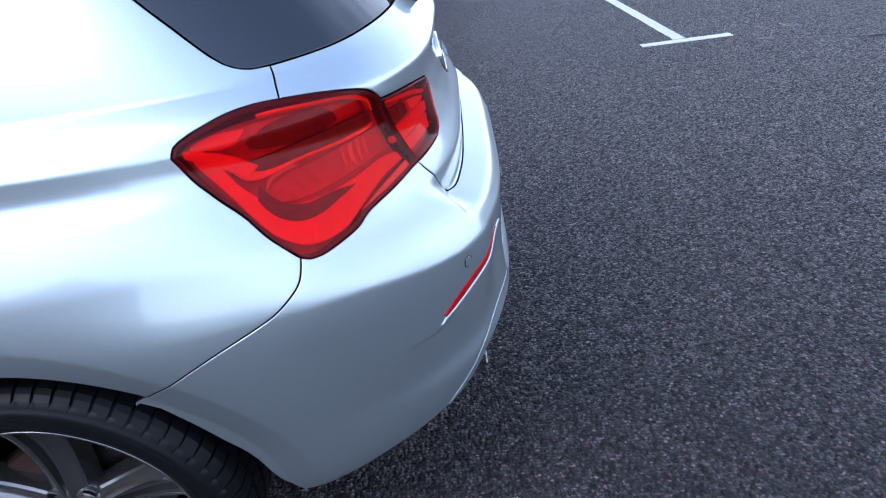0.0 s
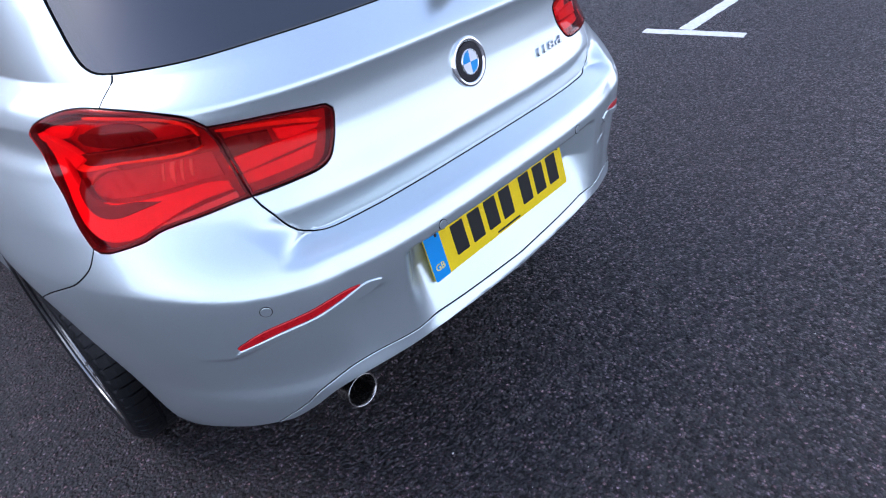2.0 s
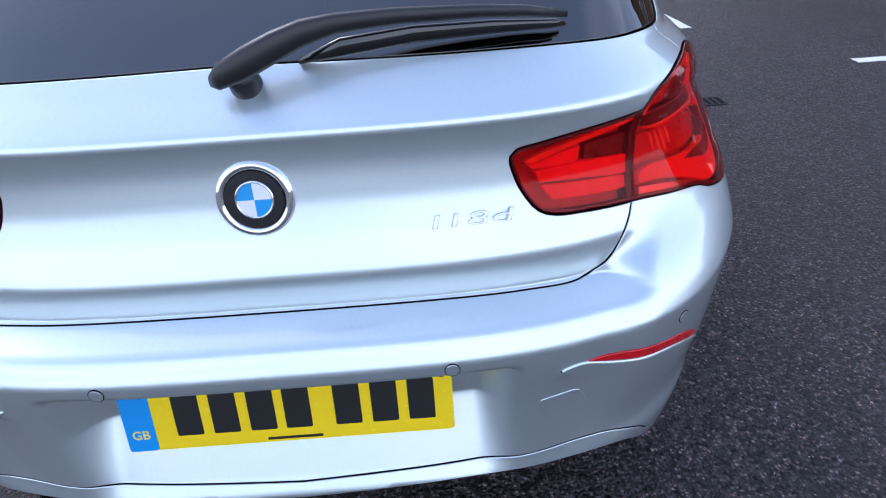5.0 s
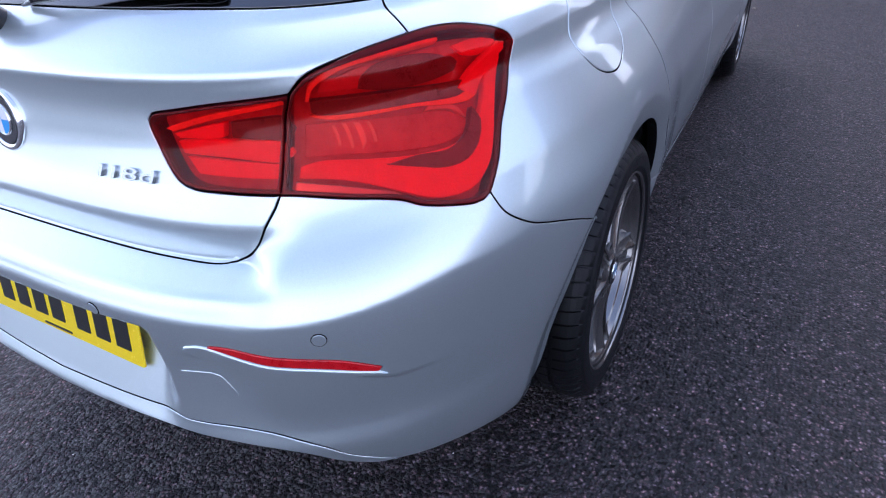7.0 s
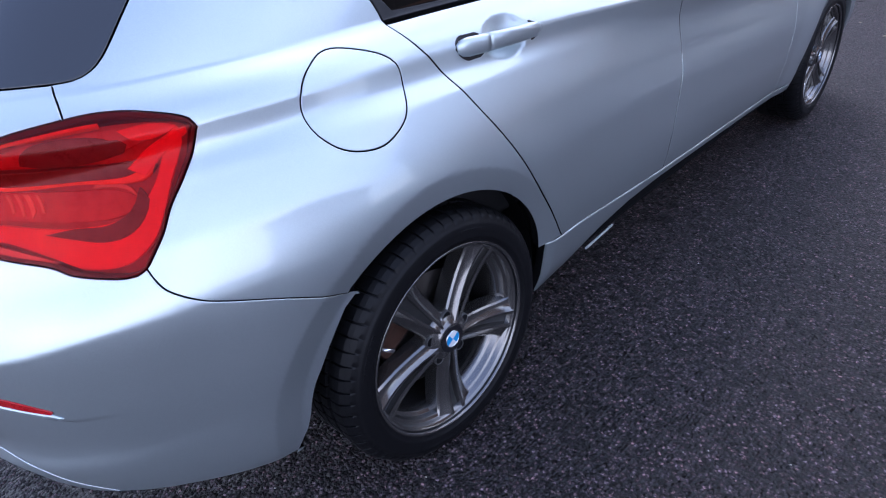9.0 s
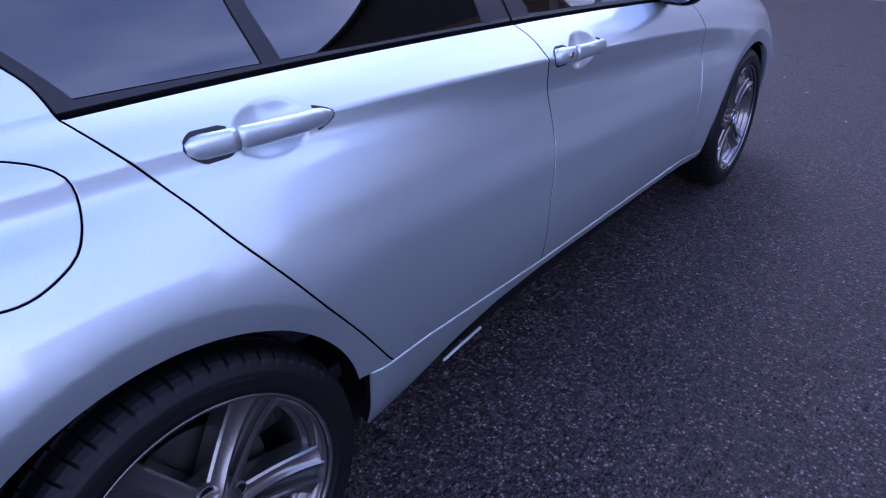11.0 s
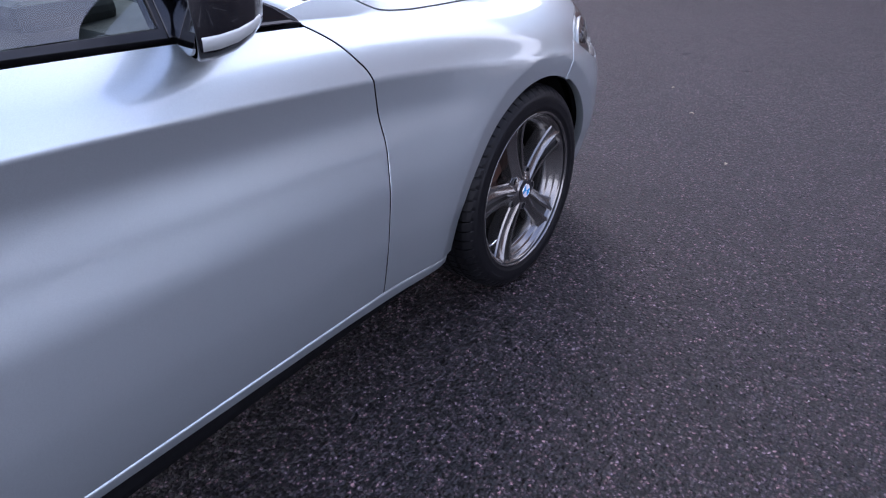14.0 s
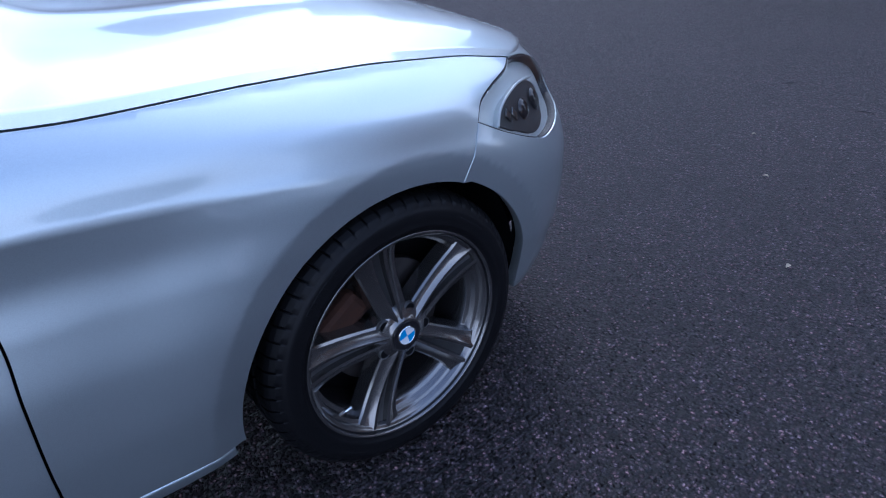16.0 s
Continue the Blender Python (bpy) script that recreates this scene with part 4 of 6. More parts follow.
def roundel(m, r, parent, turn=0.0):
    """A round emblem: black ring and four quarter fields. m: local z points out of it."""
    ring = part("emblem", disc(r, r * 0.10, m, bevel=r * 0.05), BADGE_BLACK, parent, "round black emblem with blue and white quarters")
    for k, mat in enumerate((BADGE_WHITE, BADGE_BLUE, BADGE_WHITE, BADGE_BLUE)):
        part("field", sector(0, r * 0.58, 90 * k + turn, 90 * k + 90 + turn, r * 0.13, m), mat, ring)
    band = lathe([(r * 0.58, r * 0.08), (r * 0.60, r * 0.15), (r * 0.64, r * 0.15), (r * 0.66, r * 0.08)], 40, m @ pose(0, 0, 0, 0, -90, 0))
    part("rim", band, CHROME, ring, smooth=True)
    return ring


def tyre_mesh(pitches=64):
    prof = [(0.230, -0.012), (0.234, -0.002), (0.2425, 0.0035), (0.2475, 0.0035), (0.250, 0.0075), (0.256, 0.0092), (0.260, 0.0080), (0.266, 0.0092), (0.281, 0.0080), (0.2875, 0.0062), (0.2885, 0.0045), (0.294, 0.0032), (0.302, -0.003), (0.3095, -0.012), (0.3145, -0.022), (0.3160, -0.036), (0.316, -0.052),
            (0.308, -0.054), (0.308, -0.062), (0.316, -0.064), (0.3165, -0.088), (0.3085, -0.090), (0.3085, -0.099), (0.3165, -0.101), (0.3165, -0.126), (0.3085, -0.128), (0.3085, -0.137), (0.316, -0.139), (0.316, -0.165),
            (0.3145, -0.190), (0.306, -0.205), (0.285, -0.214), (0.255, -0.212), (0.230, -0.200)]
    verts, faces, n = [], [], len(prof)
    fractions = (0.0, 0.38, 0.76, 0.80, 0.90, 0.94)
    for i in range(pitches):
        for f in fractions:
            for j, (r, x) in enumerate(prof):
                a = 2 * math.pi * (i + f) / pitches + (0.0045 * (j - 12) if 12 < j < 29 else 0.0)
                sunk = (0.006 if 13 <= j <= 16 or 19 <= j <= 20 or 23 <= j <= 24 else 0.003 if j == 12 else 0.0) if f in (0.80, 0.90) else 0.0
                verts.append((x, (r - sunk) * math.cos(a), (r - sunk) * math.sin(a)))
    around = pitches * len(fractions)
    for i in range(around):
        k = (i + 1) % around
        faces += [(i * n + j, i * n + j + 1, k * n + j + 1, k * n + j) for j in range(n - 1)]
    return verts, faces


# along one arm of a double spoke: radius, outer edge, ridge, edge of the groove, height of the ridge
ARM = ((0.030, 0.0330, 0.0060, 0.0012, -0.0150), (0.046, 0.0345, 0.0075, 0.0020, -0.0150), (0.064, 0.0352, 0.0095, 0.0034, -0.0165), (0.090, 0.0368, 0.0125, 0.0056, -0.0195), (0.120, 0.0392, 0.0150, 0.0078, -0.0215),
       (0.150, 0.0424, 0.0172, 0.0096, -0.0215), (0.178, 0.0462, 0.0192, 0.0108, -0.0190), (0.198, 0.0502, 0.0206, 0.0116, -0.0155), (0.212, 0.0555, 0.0216, 0.0121, -0.0118), (0.222, 0.0620, 0.0222, 0.0124, -0.0088), (0.231, 0.0690, 0.0226, 0.0126, -0.0068))


def strips(lines):
    """Sheets between neighbouring lines of points, each with verts of its own, so that the ridges stay sharp."""
    verts, faces = [], []
    for p, q in zip(lines, lines[1:]):
        base, k = len(verts), len(p)
        verts += list(p) + list(q)
        faces += [(base + i, base + i + 1, base + k + i + 1, base + k + i) for i in range(k - 1)]
    return verts, faces


def spoke_mesh(flip):
    """One arm of a double spoke, pointing along +z, its outer face towards +x."""
    def line(f):
        return [(x, flip * t, r) for r, (t, x) in ((row[0], f(*row)) for row in ARM)]

    face = [lambda r, o, g, e, x, k=k: (o - 0.004 + (g - o + 0.004) * k, x - 0.0115 * (1 - k) ** 0.8 - 0.0018 * math.sin(math.pi * k)) for k in (0.0, 0.25, 0.5, 0.75, 1.0)]
    body = [lambda r, o, g, e, x: (o + 0.004, x - 0.052), lambda r, o, g, e, x: (o, x - 0.0160), face[0]]
    v, f = strips([line(g) for g in body])
    sheet = [p for g in face for p in line(g)]
    base, k = len(v), len(ARM)
    v += sheet
    f += [(base + j * k + i, base + j * k + i + 1, base + (j + 1) * k + i + 1, base + (j + 1) * k + i) for j in range(4) for i in range(k - 1)]
    v2, f2 = strips([line(g) for g in (face[4], lambda r, o, g, e, x: (e + 0.0012, x - 0.0012), lambda r, o, g, e, x: (e, x - 0.0165))])
    base = len(v)
    return v + v2, f + [tuple(base + i for i in q) for q in f2]


def build_wheel(parent, turn, valve_turn):
    barrel = lathe([(0.233, -0.008), (0.241, -0.001), (0.2415, 0.003), (0.240, 0.0042), (0.2365, 0.0036), (0.2350, 0.0005), (0.2342, -0.0055), (0.2255, -0.0105), (0.2245, -0.0115), (0.2238, -0.0240), (0.2230, -0.0250), (0.2170, -0.0275), (0.2162, -0.0285), (0.2150, -0.0430),
                    (0.2140, -0.0440), (0.2070, -0.0480), (0.2060, -0.0490), (0.202, -0.085), (0.204, -0.170), (0.230, -0.205)], 96)
    wheel = part("wheel", barrel, ALLOY, parent, "grey alloy wheel with five double spokes", True)
    tyre = mesh_object("tyre", *tyre_mesh(), RUBBER, wheel, "black low-profile rubber tyre")
    tyre.data.polygons.foreach_set("use_smooth", [k % 33 < 12 or k % 33 > 28 for k in range(len(tyre.data.polygons))])
    for start, count in ((20, 7), (200, 7), (120, 11), (300, 11)):  # raised print on the sidewall
        for k in range(count):
            high, long = (0.0095, 2.3) if count == 7 else (0.0045, 1.3)
            m = pose(0.0078, 0, 0, turn + start + k * long * 1.28) @ pose(0, 0, 0.2735)
            part("sidewall_print", box_bm((0.003, 0.2735 * radians(long), high), m, 0.0006, 1), RUBBER, tyre)
    bm = lathe([(0.0, -0.012), (0.036, -0.012), (0.0385, -0.0125), (0.0395, -0.0150), (0.050, -0.0185), (0.060, -0.0235), (0.068, -0.0290), (0.0705, -0.034), (0.072, -0.06)], 60)
    part("hub", bm, ALLOY, wheel, smooth=True)
    for k in range(5):
        spin = pose(0, 0, 0, 72 * k + turn)
        for flip in (1, -1):
            v, f = spoke_mesh(flip)
            mesh_object("spoke", [spin @ Vector(p) for p in v], f if flip > 0 else [q[::-1] for q in f], ALLOY, wheel)
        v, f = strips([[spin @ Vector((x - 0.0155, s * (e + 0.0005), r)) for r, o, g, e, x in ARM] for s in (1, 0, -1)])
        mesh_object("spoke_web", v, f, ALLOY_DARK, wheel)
        at = spin @ pose(0, 0, 0, 36) @ Vector((-0.0235, 0, 0.058))
        m = Matrix.Translation(at) @ pose(0, 0, 0, 0, 90, 0)
        hole = part("bolt_hole", lathe([(0.0112, 0.001), (0.0122, 0.0024), (0.0132, 0.0022), (0.0140, 0.0004), (0.0140, -0.006)], 28, m @ pose(0, 0, 0, 0, -90, 0)), ALLOY_DARK, wheel, smooth=True)
        # black disc in place of the hole's shaded depth
        part("bolt_hole_shade", disc(0.0114, 0.0024, m @ pose(0, 0, -0.0012), 20), UNDERSIDE, hole)
    valve_at = pose(0, 0, 0, turn + valve_turn) @ Vector((-0.022, 0, 0.213))
    part("valve", tube([valve_at, valve_at + (pose(0, 0, 0, turn + valve_turn) @ Vector((0.012, 0, -0.028)))], 0.0045, 8), CHROME, wheel, smooth=True)
    part("brake_disc", lathe([(0.05, -0.088), (0.146, -0.088), (0.146, -0.108), (0.05, -0.108)], 60), DISC, wheel)
    part("caliper", box_bm((0.06, 0.13, 0.07), pose(-0.092, -0.112, 0.066, 30), 0.015), RUST, wheel, "rusty brake caliper")
    part("backing", lathe([(0.0, -0.15), (0.215, -0.15), (0.215, -0.16)], 40), UNDERSIDE, wheel)
    roundel(pose(-0.0115, 0, 0, 90, 0, 90), 0.034, wheel, turn)
    return wheel


TURNS = {(1, 0): 34, (1, 1): 10, (-1, 0): 0, (-1, 1): 20}
for sign in (1, -1):
    for k, wy in enumerate(WHEELS):
        w = build_wheel(car, TURNS[(sign, k)], (30, 112)[k])
        w.matrix_basis = pose(sign * 0.810, wy, HUB + 0.004, 0, 0, 0 if sign > 0 else 180)


# ---- tail lamps ----
def inset(ring, d):
    """The ring drawn in by d metres."""
    p = np.array(ring)
    area = np.sum(p[:, 0] * np.roll(p[:, 1], -1) - np.roll(p[:, 0], -1) * p[:, 1])
    t = np.roll(p, -1, 0) - np.roll(p, 1, 0)
    t /= np.linalg.norm(t, axis=1, keepdims=True) + 1e-9
    o = np.stack([t[:, 1], -t[:, 0]], 1) * (1 if area > 0 else -1)
    return [tuple(q) for q in p - o * d]


OUTER_RING = resample(SPLIT + LAMP_TOP[1:] + LAMP_CROWN[1:] + LAMP_SIDE[1:] + LAMP_LOW[1:-1], 0.008)
INNER_RING = resample(INNER_LAMP + SPLIT[::-1][1:-1], 0.008)
for sign in (1, -1):
    side = (lambda r: r) if sign > 0 else mirrored
    for kind, ring in (("outer", OUTER_RING), ("inner", INNER_RING)):
        lamp = panel("tail_lamp", [side(ring)], LENS_RED, car, "red tail lamp lens with a dark rim", gap=0.003, offset=0.003, depth=0.006, spacing=0.008)
        panel("lamp_housing", [side(ring)], LAMP_DEEP, lamp, gap=0.006, offset=-0.026, depth=0.002, spacing=0.012)
        panel("lamp_rim", [side(inset(ring, 0.0005)), side(inset(ring, 0.0065))], LAMP_RIM, lamp, gap=0.0015, offset=0.0, depth=0.028, spacing=0.008)
        if kind == "outer":
            bars = [
                (smooth_line([(0.572, 0.848), (0.606, 0.853), (0.671, 0.848), (0.732, 0.843), (0.797, 0.843), (0.837, 0.856), (0.862, 0.876), (0.90, 0.908), (0.93, 0.935), (0.955, 0.950), (0.945, 0.922), (0.893, 0.880), (0.868, 0.840), (0.848, 0.805), (0.82, 0.787), (0.763, 0.789), (0.704, 0.805), (0.659, 0.819), (0.617, 0.829), (0.566, 0.834)]), LAMP_RED, -0.006, "light_guide"),
                (smooth_line([(0.595, 0.896), (0.665, 0.895), (0.755, 0.890), (0.808, 0.884), (0.837, 0.862), (0.797, 0.849), (0.724, 0.851), (0.642, 0.857), (0.578, 0.858)]), LAMP_DEEP, -0.018, "bowl"),
                (smooth_line([(0.632, 0.892), (0.638, 0.892), (0.636, 0.868), (0.631, 0.866)]), LAMP_PALE, -0.015, "reflector_facet"),
                (smooth_line([(0.648, 0.893), (0.655, 0.893), (0.653, 0.864), (0.648, 0.862)]), LAMP_PALE, -0.015, "reflector_facet"),
                (smooth_line([(0.664, 0.893), (0.674, 0.892), (0.673, 0.868), (0.664, 0.860)]), LAMP_PALE, -0.015, "reflector_facet"),
                (smooth_line([(0.684, 0.891), (0.689, 0.891), (0.688, 0.866), (0.683, 0.866)]), LAMP_PALE, -0.015, "reflector_facet"),
                (smooth_line([(0.775, 0.890), (0.800, 0.889), (0.822, 0.882), (0.836, 0.866), (0.831, 0.884), (0.812, 0.896), (0.790, 0.897)]), LAMP_PALE, -0.015, "reflector_facet"),
                (smooth_line([(0.690, 0.838), (0.735, 0.842), (0.785, 0.840), (0.822, 0.853), (0.845, 0.880), (0.852, 0.862), (0.838, 0.838), (0.812, 0.822), (0.775, 0.820), (0.735, 0.828)]), LAMP_WINE, -0.004, "dark_wedge"),
                (smooth_line([(0.613, 0.908), (0.645, 0.901), (0.758, 0.900), (0.855, 0.892), (0.89, 0.908), (0.808, 0.914), (0.704, 0.919), (0.615, 0.921)]), LAMP_BROWN, -0.010, "indicator"),
                (smooth_line([(0.608, 0.906), (0.645, 0.898), (0.758, 0.897), (0.850, 0.888), (0.892, 0.908), (0.90, 0.925), (0.880, 0.912), (0.840, 0.897), (0.758, 0.901), (0.650, 0.903)]), LAMP_AMBER, -0.007, "amber_strip"),
                (smooth_line([(0.609, 0.923), (0.617, 0.940), (0.648, 0.957), (0.71, 0.969), (0.792, 0.975), (0.845, 0.975), (0.845, 0.971), (0.792, 0.970), (0.71, 0.963), (0.652, 0.951), (0.623, 0.936), (0.614, 0.922)]), LAMP_AMBER, -0.006, "upper_guide"),
                (smooth_line([(0.640, 0.944), (0.71, 0.958), (0.792, 0.966), (0.870, 0.966), (0.935, 0.952), (0.88, 0.930), (0.80, 0.922), (0.70, 0.926), (0.628, 0.928)]), LAMP_DEEP, -0.016, "upper_field"),
                (smooth_line([(0.690, 0.927), (0.705, 0.948), (0.745, 0.961), (0.795, 0.963), (0.842, 0.953), (0.866, 0.934), (0.855, 0.924), (0.790, 0.918), (0.720, 0.921)]), LAMP_WINE, -0.013, "dark_bowl"),
                (smooth_line([(0.868, 0.960), (0.915, 0.962), (0.955, 0.952), (0.950, 0.944), (0.905, 0.935), (0.878, 0.940)]), LAMP_RED, -0.010, "corner_field"),
                (smooth_line([(0.845, 0.905), (0.885, 0.921), (0.925, 0.934), (0.966, 0.944), (0.962, 0.934), (0.928, 0.922), (0.892, 0.906), (0.862, 0.892)]), LAMP_RED, -0.005, "light_guide"),
                (smooth_line([(0.561, 0.831), (0.63, 0.820), (0.704, 0.803), (0.699, 0.799), (0.628, 0.811), (0.558, 0.820)]), LAMP_CLEAR, -0.004, "reversing_lamp"),
            ]
        else:
            bars = [
                (smooth_line([(0.380, 0.897), (0.392, 0.901), (0.468, 0.916), (0.583, 0.928), (0.581, 0.923), (0.468, 0.909), (0.392, 0.893)]), LAMP_AMBER, -0.005, "upper_guide"),
                (smooth_line([(0.388, 0.890), (0.478, 0.904), (0.470, 0.886), (0.395, 0.884)]), LAMP_RED, -0.010, "light_guide"),
                (smooth_line([(0.488, 0.904), (0.573, 0.906), (0.566, 0.880), (0.482, 0.885)]), LAMP_BROWN, -0.012, "indicator"),
                (smooth_line([(0.396, 0.881), (0.47, 0.883), (0.562, 0.877), (0.554, 0.855), (0.47, 0.862), (0.402, 0.866)]), LAMP_RED, -0.006, "light_guide"),
                (smooth_line([(0.403, 0.862), (0.47, 0.858), (0.551, 0.851), (0.545, 0.836), (0.47, 0.838), (0.416, 0.841)]), LAMP_RED, -0.009, "light_guide"),
            ]
        for outline, mat, off, name in bars:
            panel(name, [side(outline)], mat, lamp, gap=0.0, offset=off, depth=0.012, spacing=0.008)

# ---- tail fittings ----
def on_skin(u, z, lift=0.0):
    """A pose on the skin: local z out of it, local y up along it."""
    p, su, sz, n = (a[0] for a in skin_frame(np.array([u]), np.array([z])))
    n = Vector(n)
    right = Vector((0, 0, 1)).cross(n).normalized()
    up = n.cross(right)
    m = Matrix((right, up, n)).transposed().to_4x4()
    m.translation = Vector(p) + n * lift
    return m


def rounded(w, h, r, count=5):
    out = []
    for cx, cy, a0 in ((w / 2 - r, h / 2 - r, 0), (-w / 2 + r, h / 2 - r, 90), (-w / 2 + r, -h / 2 + r, 180), (w / 2 - r, -h / 2 + r, 270)):
        out += [(cx + r * math.cos(radians(a0 + 90 * k / count)), cy + r * math.sin(radians(a0 + 90 * k / count))) for k in range(count + 1)]
    return out


# emblem in a chrome bezel on the tailgate
m = on_skin(0, 0.883, 0.001)
bezel = part("emblem_bezel", lathe([(0.052, -0.004), (0.0515, 0.003), (0.048, 0.0065), (0.0430, 0.0060), (0.039, 0.003), (0.039, -0.004)], 64, m @ pose(0, 0, 0, 0, -90, 0)), CHROME, car, "polished chrome ring round the emblem", True)
roundel(m @ pose(0, 0, 0.001), 0.0392, bezel)


def lettering(text, size, m, mat, parent, name="badge_lettering", extrude=0.0015, label="", thin=0.0):
    curve = bpy.data.curves.new(name, "FONT")
    curve.body, curve.size, curve.extrude, curve.bevel_depth, curve.align_x, curve.align_y = text, size, extrude, 0.0003, "CENTER", "CENTER"
    curve.resolution_u = 3
    curve.offset = thin
    ob = new(name, curve)
    bpy.context.view_layer.update()
    me = bpy.data.meshes.new_from_object(ob.evaluated_get(bpy.context.evaluated_depsgraph_get()))
    bpy.data.objects.remove(ob)
    me.transform(m)
    me.materials.clear()
    me.materials.append(mat)
    out = new(name, me)
    out.parent = parent
    return tagged(out, label) if label else out


# model lettering, wide and slanted
shear = Matrix(((2.50, 0.30, 0, 0), (0, 1, 0, 0), (0, 0, 1, 0), (0, 0, 0, 1)))
badge_m = on_skin(0.288, 0.833, 0.0016) @ shear
for letter, x in (("1", -0.0190), ("1", -0.0085), ("8", 0.0045), ("d", 0.0180)):
    lettering(letter, 0.026, badge_m @ pose(x, 0, 0), BADGE_CHROME, car, extrude=0.0024, label="chrome model lettering", thin=-0.0002)

# number plate: blue band, seven dark bars, one thin line of small print
plate_m = pose(-0.008, -0.8075, 0.560, 77, 0, 0)
PLATE_W, PLATE_H = 0.500, 0.108
plate = part("number_plate", prism(rounded(PLATE_W, PLATE_H, 0.006), 0.003, plate_m, 0.0006), PLATE_YELLOW, car, "yellow number plate with a blue band")
part("country_band", prism(rounded(0.045, PLATE_H, 0.005), 0.0006, plate_m @ pose(-PLATE_W / 2 + 0.0226, 0, 0.003)), PLATE_BLUE, plate)
lettering("GB", 0.021, plate_m @ pose(-PLATE_W / 2 + 0.0226, -0.026, 0.004), PLATE_GOLD, plate, "country_letters", 0.0003)
for k, x in enumerate((-0.160, -0.104, -0.048, 0.006, 0.082, 0.138, 0.194)):
    part("character_bar", prism(rounded(0.040, 0.070, 0.003), 0.0007, plate_m @ pose(x + 0.008, 0.004, 0.003)), PLATE_BLACK, plate)
part("print_bar", prism(rounded(0.085, 0.0045, 0.001), 0.0006, plate_m @ pose(0.005, -0.0475, 0.003)), PLATE_BLACK, plate)
for x in (-0.215, 0.235):
    part("plate_screw", disc(0.004, 0.0012, plate_m @ pose(x, 0.042, 0.003), 12), PLATE_BLACK, plate)

# parking sensors, tow-eye cover, reflectors
for u, z in ((0.230, 0.657), (-0.230, 0.657), (0.604, 0.649), (-0.604, 0.649)):
    m = on_skin(u, z)
    part("parking_sensor", disc(0.0098, 0.0016, m @ pose(0, 0, 0.0002), 28, 0.0006), PAINT, car)
    part("sensor_ring", lathe([(0.0098, 0.0003), (0.0110, 0.0003), (0.0110, -0.002)], 28, m @ pose(0, 0, 0.0006, 0, -90, 0)), UNDERSIDE, car)
panel("tow_eye_cover", [resample(smooth_line([(0.364, 0.568), (0.415, 0.570), (0.428, 0.565), (0.449, 0.527), (0.445, 0.519), (0.392, 0.515), (0.383, 0.520), (0.361, 0.560)], closed=True), 0.005)], PAINT, car, gap=-0.001, offset=0.0012, depth=0.003, spacing=0.008)
LIP = smooth_line([(0.386, 0.620), (0.402, 0.607), (0.425, 0.600), (0.470, 0.599), (0.518, 0.594), (0.575, 0.585), (0.637, 0.570), (0.693, 0.557), (0.680, 0.5675), (0.606, 0.592), (0.555, 0.602), (0.507, 0.610), (0.462, 0.618), (0.429, 0.628), (0.408, 0.628)], closed=True)


def flat_skin(u, z):
    return np.stack(plan(u, z), -1)


for sign in (1, -1):
    side = (lambda r: r) if sign > 0 else mirrored
    panel("reflector", [side(REFLECTOR)], LAMP_DEEP, car, "dark red rear reflector strip", gap=0.0, offset=0.0012, depth=0.008, spacing=0.006)
    panel("reflector_lip", [side(LIP)], PAINT, car, gap=0.0, offset=0.0035, depth=0.016, spacing=0.0045, round_edge=0.0035, form=flat_skin)

# tail pipe
ex = pose(-0.466, -0.768, 0.336, -8, 0, 0)
pipe = lathe([(0.036, 0.20), (0.036, 0.006), (0.0375, 0.001), (0.0385, -0.001), (0.0375, -0.003), (0.0345, 0.0), (0.0335, 0.01), (0.0335, 0.18)], 48, ex @ pose(0, 0, 0, 0, 0, 90))
part("tail_pipe", pipe, STEEL, car, "round steel exhaust tail pipe", True)
# black disc across the bore, imitates the darkness deep in the pipe
part("pipe_dark_end", disc(0.0335, 0.002, ex @ pose(0, 0.10, 0, 90, 0, 0), 32), UNDERSIDE, car)
part("silencer", box_bm((0.30, 0.20, 0.10), pose(-0.40, -0.50, 0.36), 0.03), UNDERSIDE, car)

# rear wiper
cap = part("wiper_cap", lathe([(0.0, 0.030), (0.013, 0.030), (0.019, 0.024), (0.021, 0.0), (0.024, -0.012)], 32, on_skin(0.004, 1.019) @ pose(0, 0, 0, 0, -90, 0)), BLACK_TRIM, car, "black rear wiper with its arm and blade", True)


def bar(stations, name, mat, parent):
    """A bar with a rounded oblong section; stations: place, half width along z, half depth along y."""
    verts, faces, n = [], [], 12
    for (x, y, z), hw, hd in stations:
        for k in range(n):
            a = 2 * math.pi * k / n
            c, s = math.cos(a), math.sin(a)
            verts.append((x, y + hd * math.copysign(abs(c) ** 0.6, c), z + hw * math.copysign(abs(s) ** 0.6, s)))
    for i in range(len(stations) - 1):
        faces += [(i * n + k, i * n + (k + 1) % n, (i + 1) * n + (k + 1) % n, (i + 1) * n + k) for k in range(n)]
    faces += [tuple(range(n))[::-1], tuple((len(stations) - 1) * n + k for k in range(n))]
    return mesh_object(name, verts, faces, mat, parent)


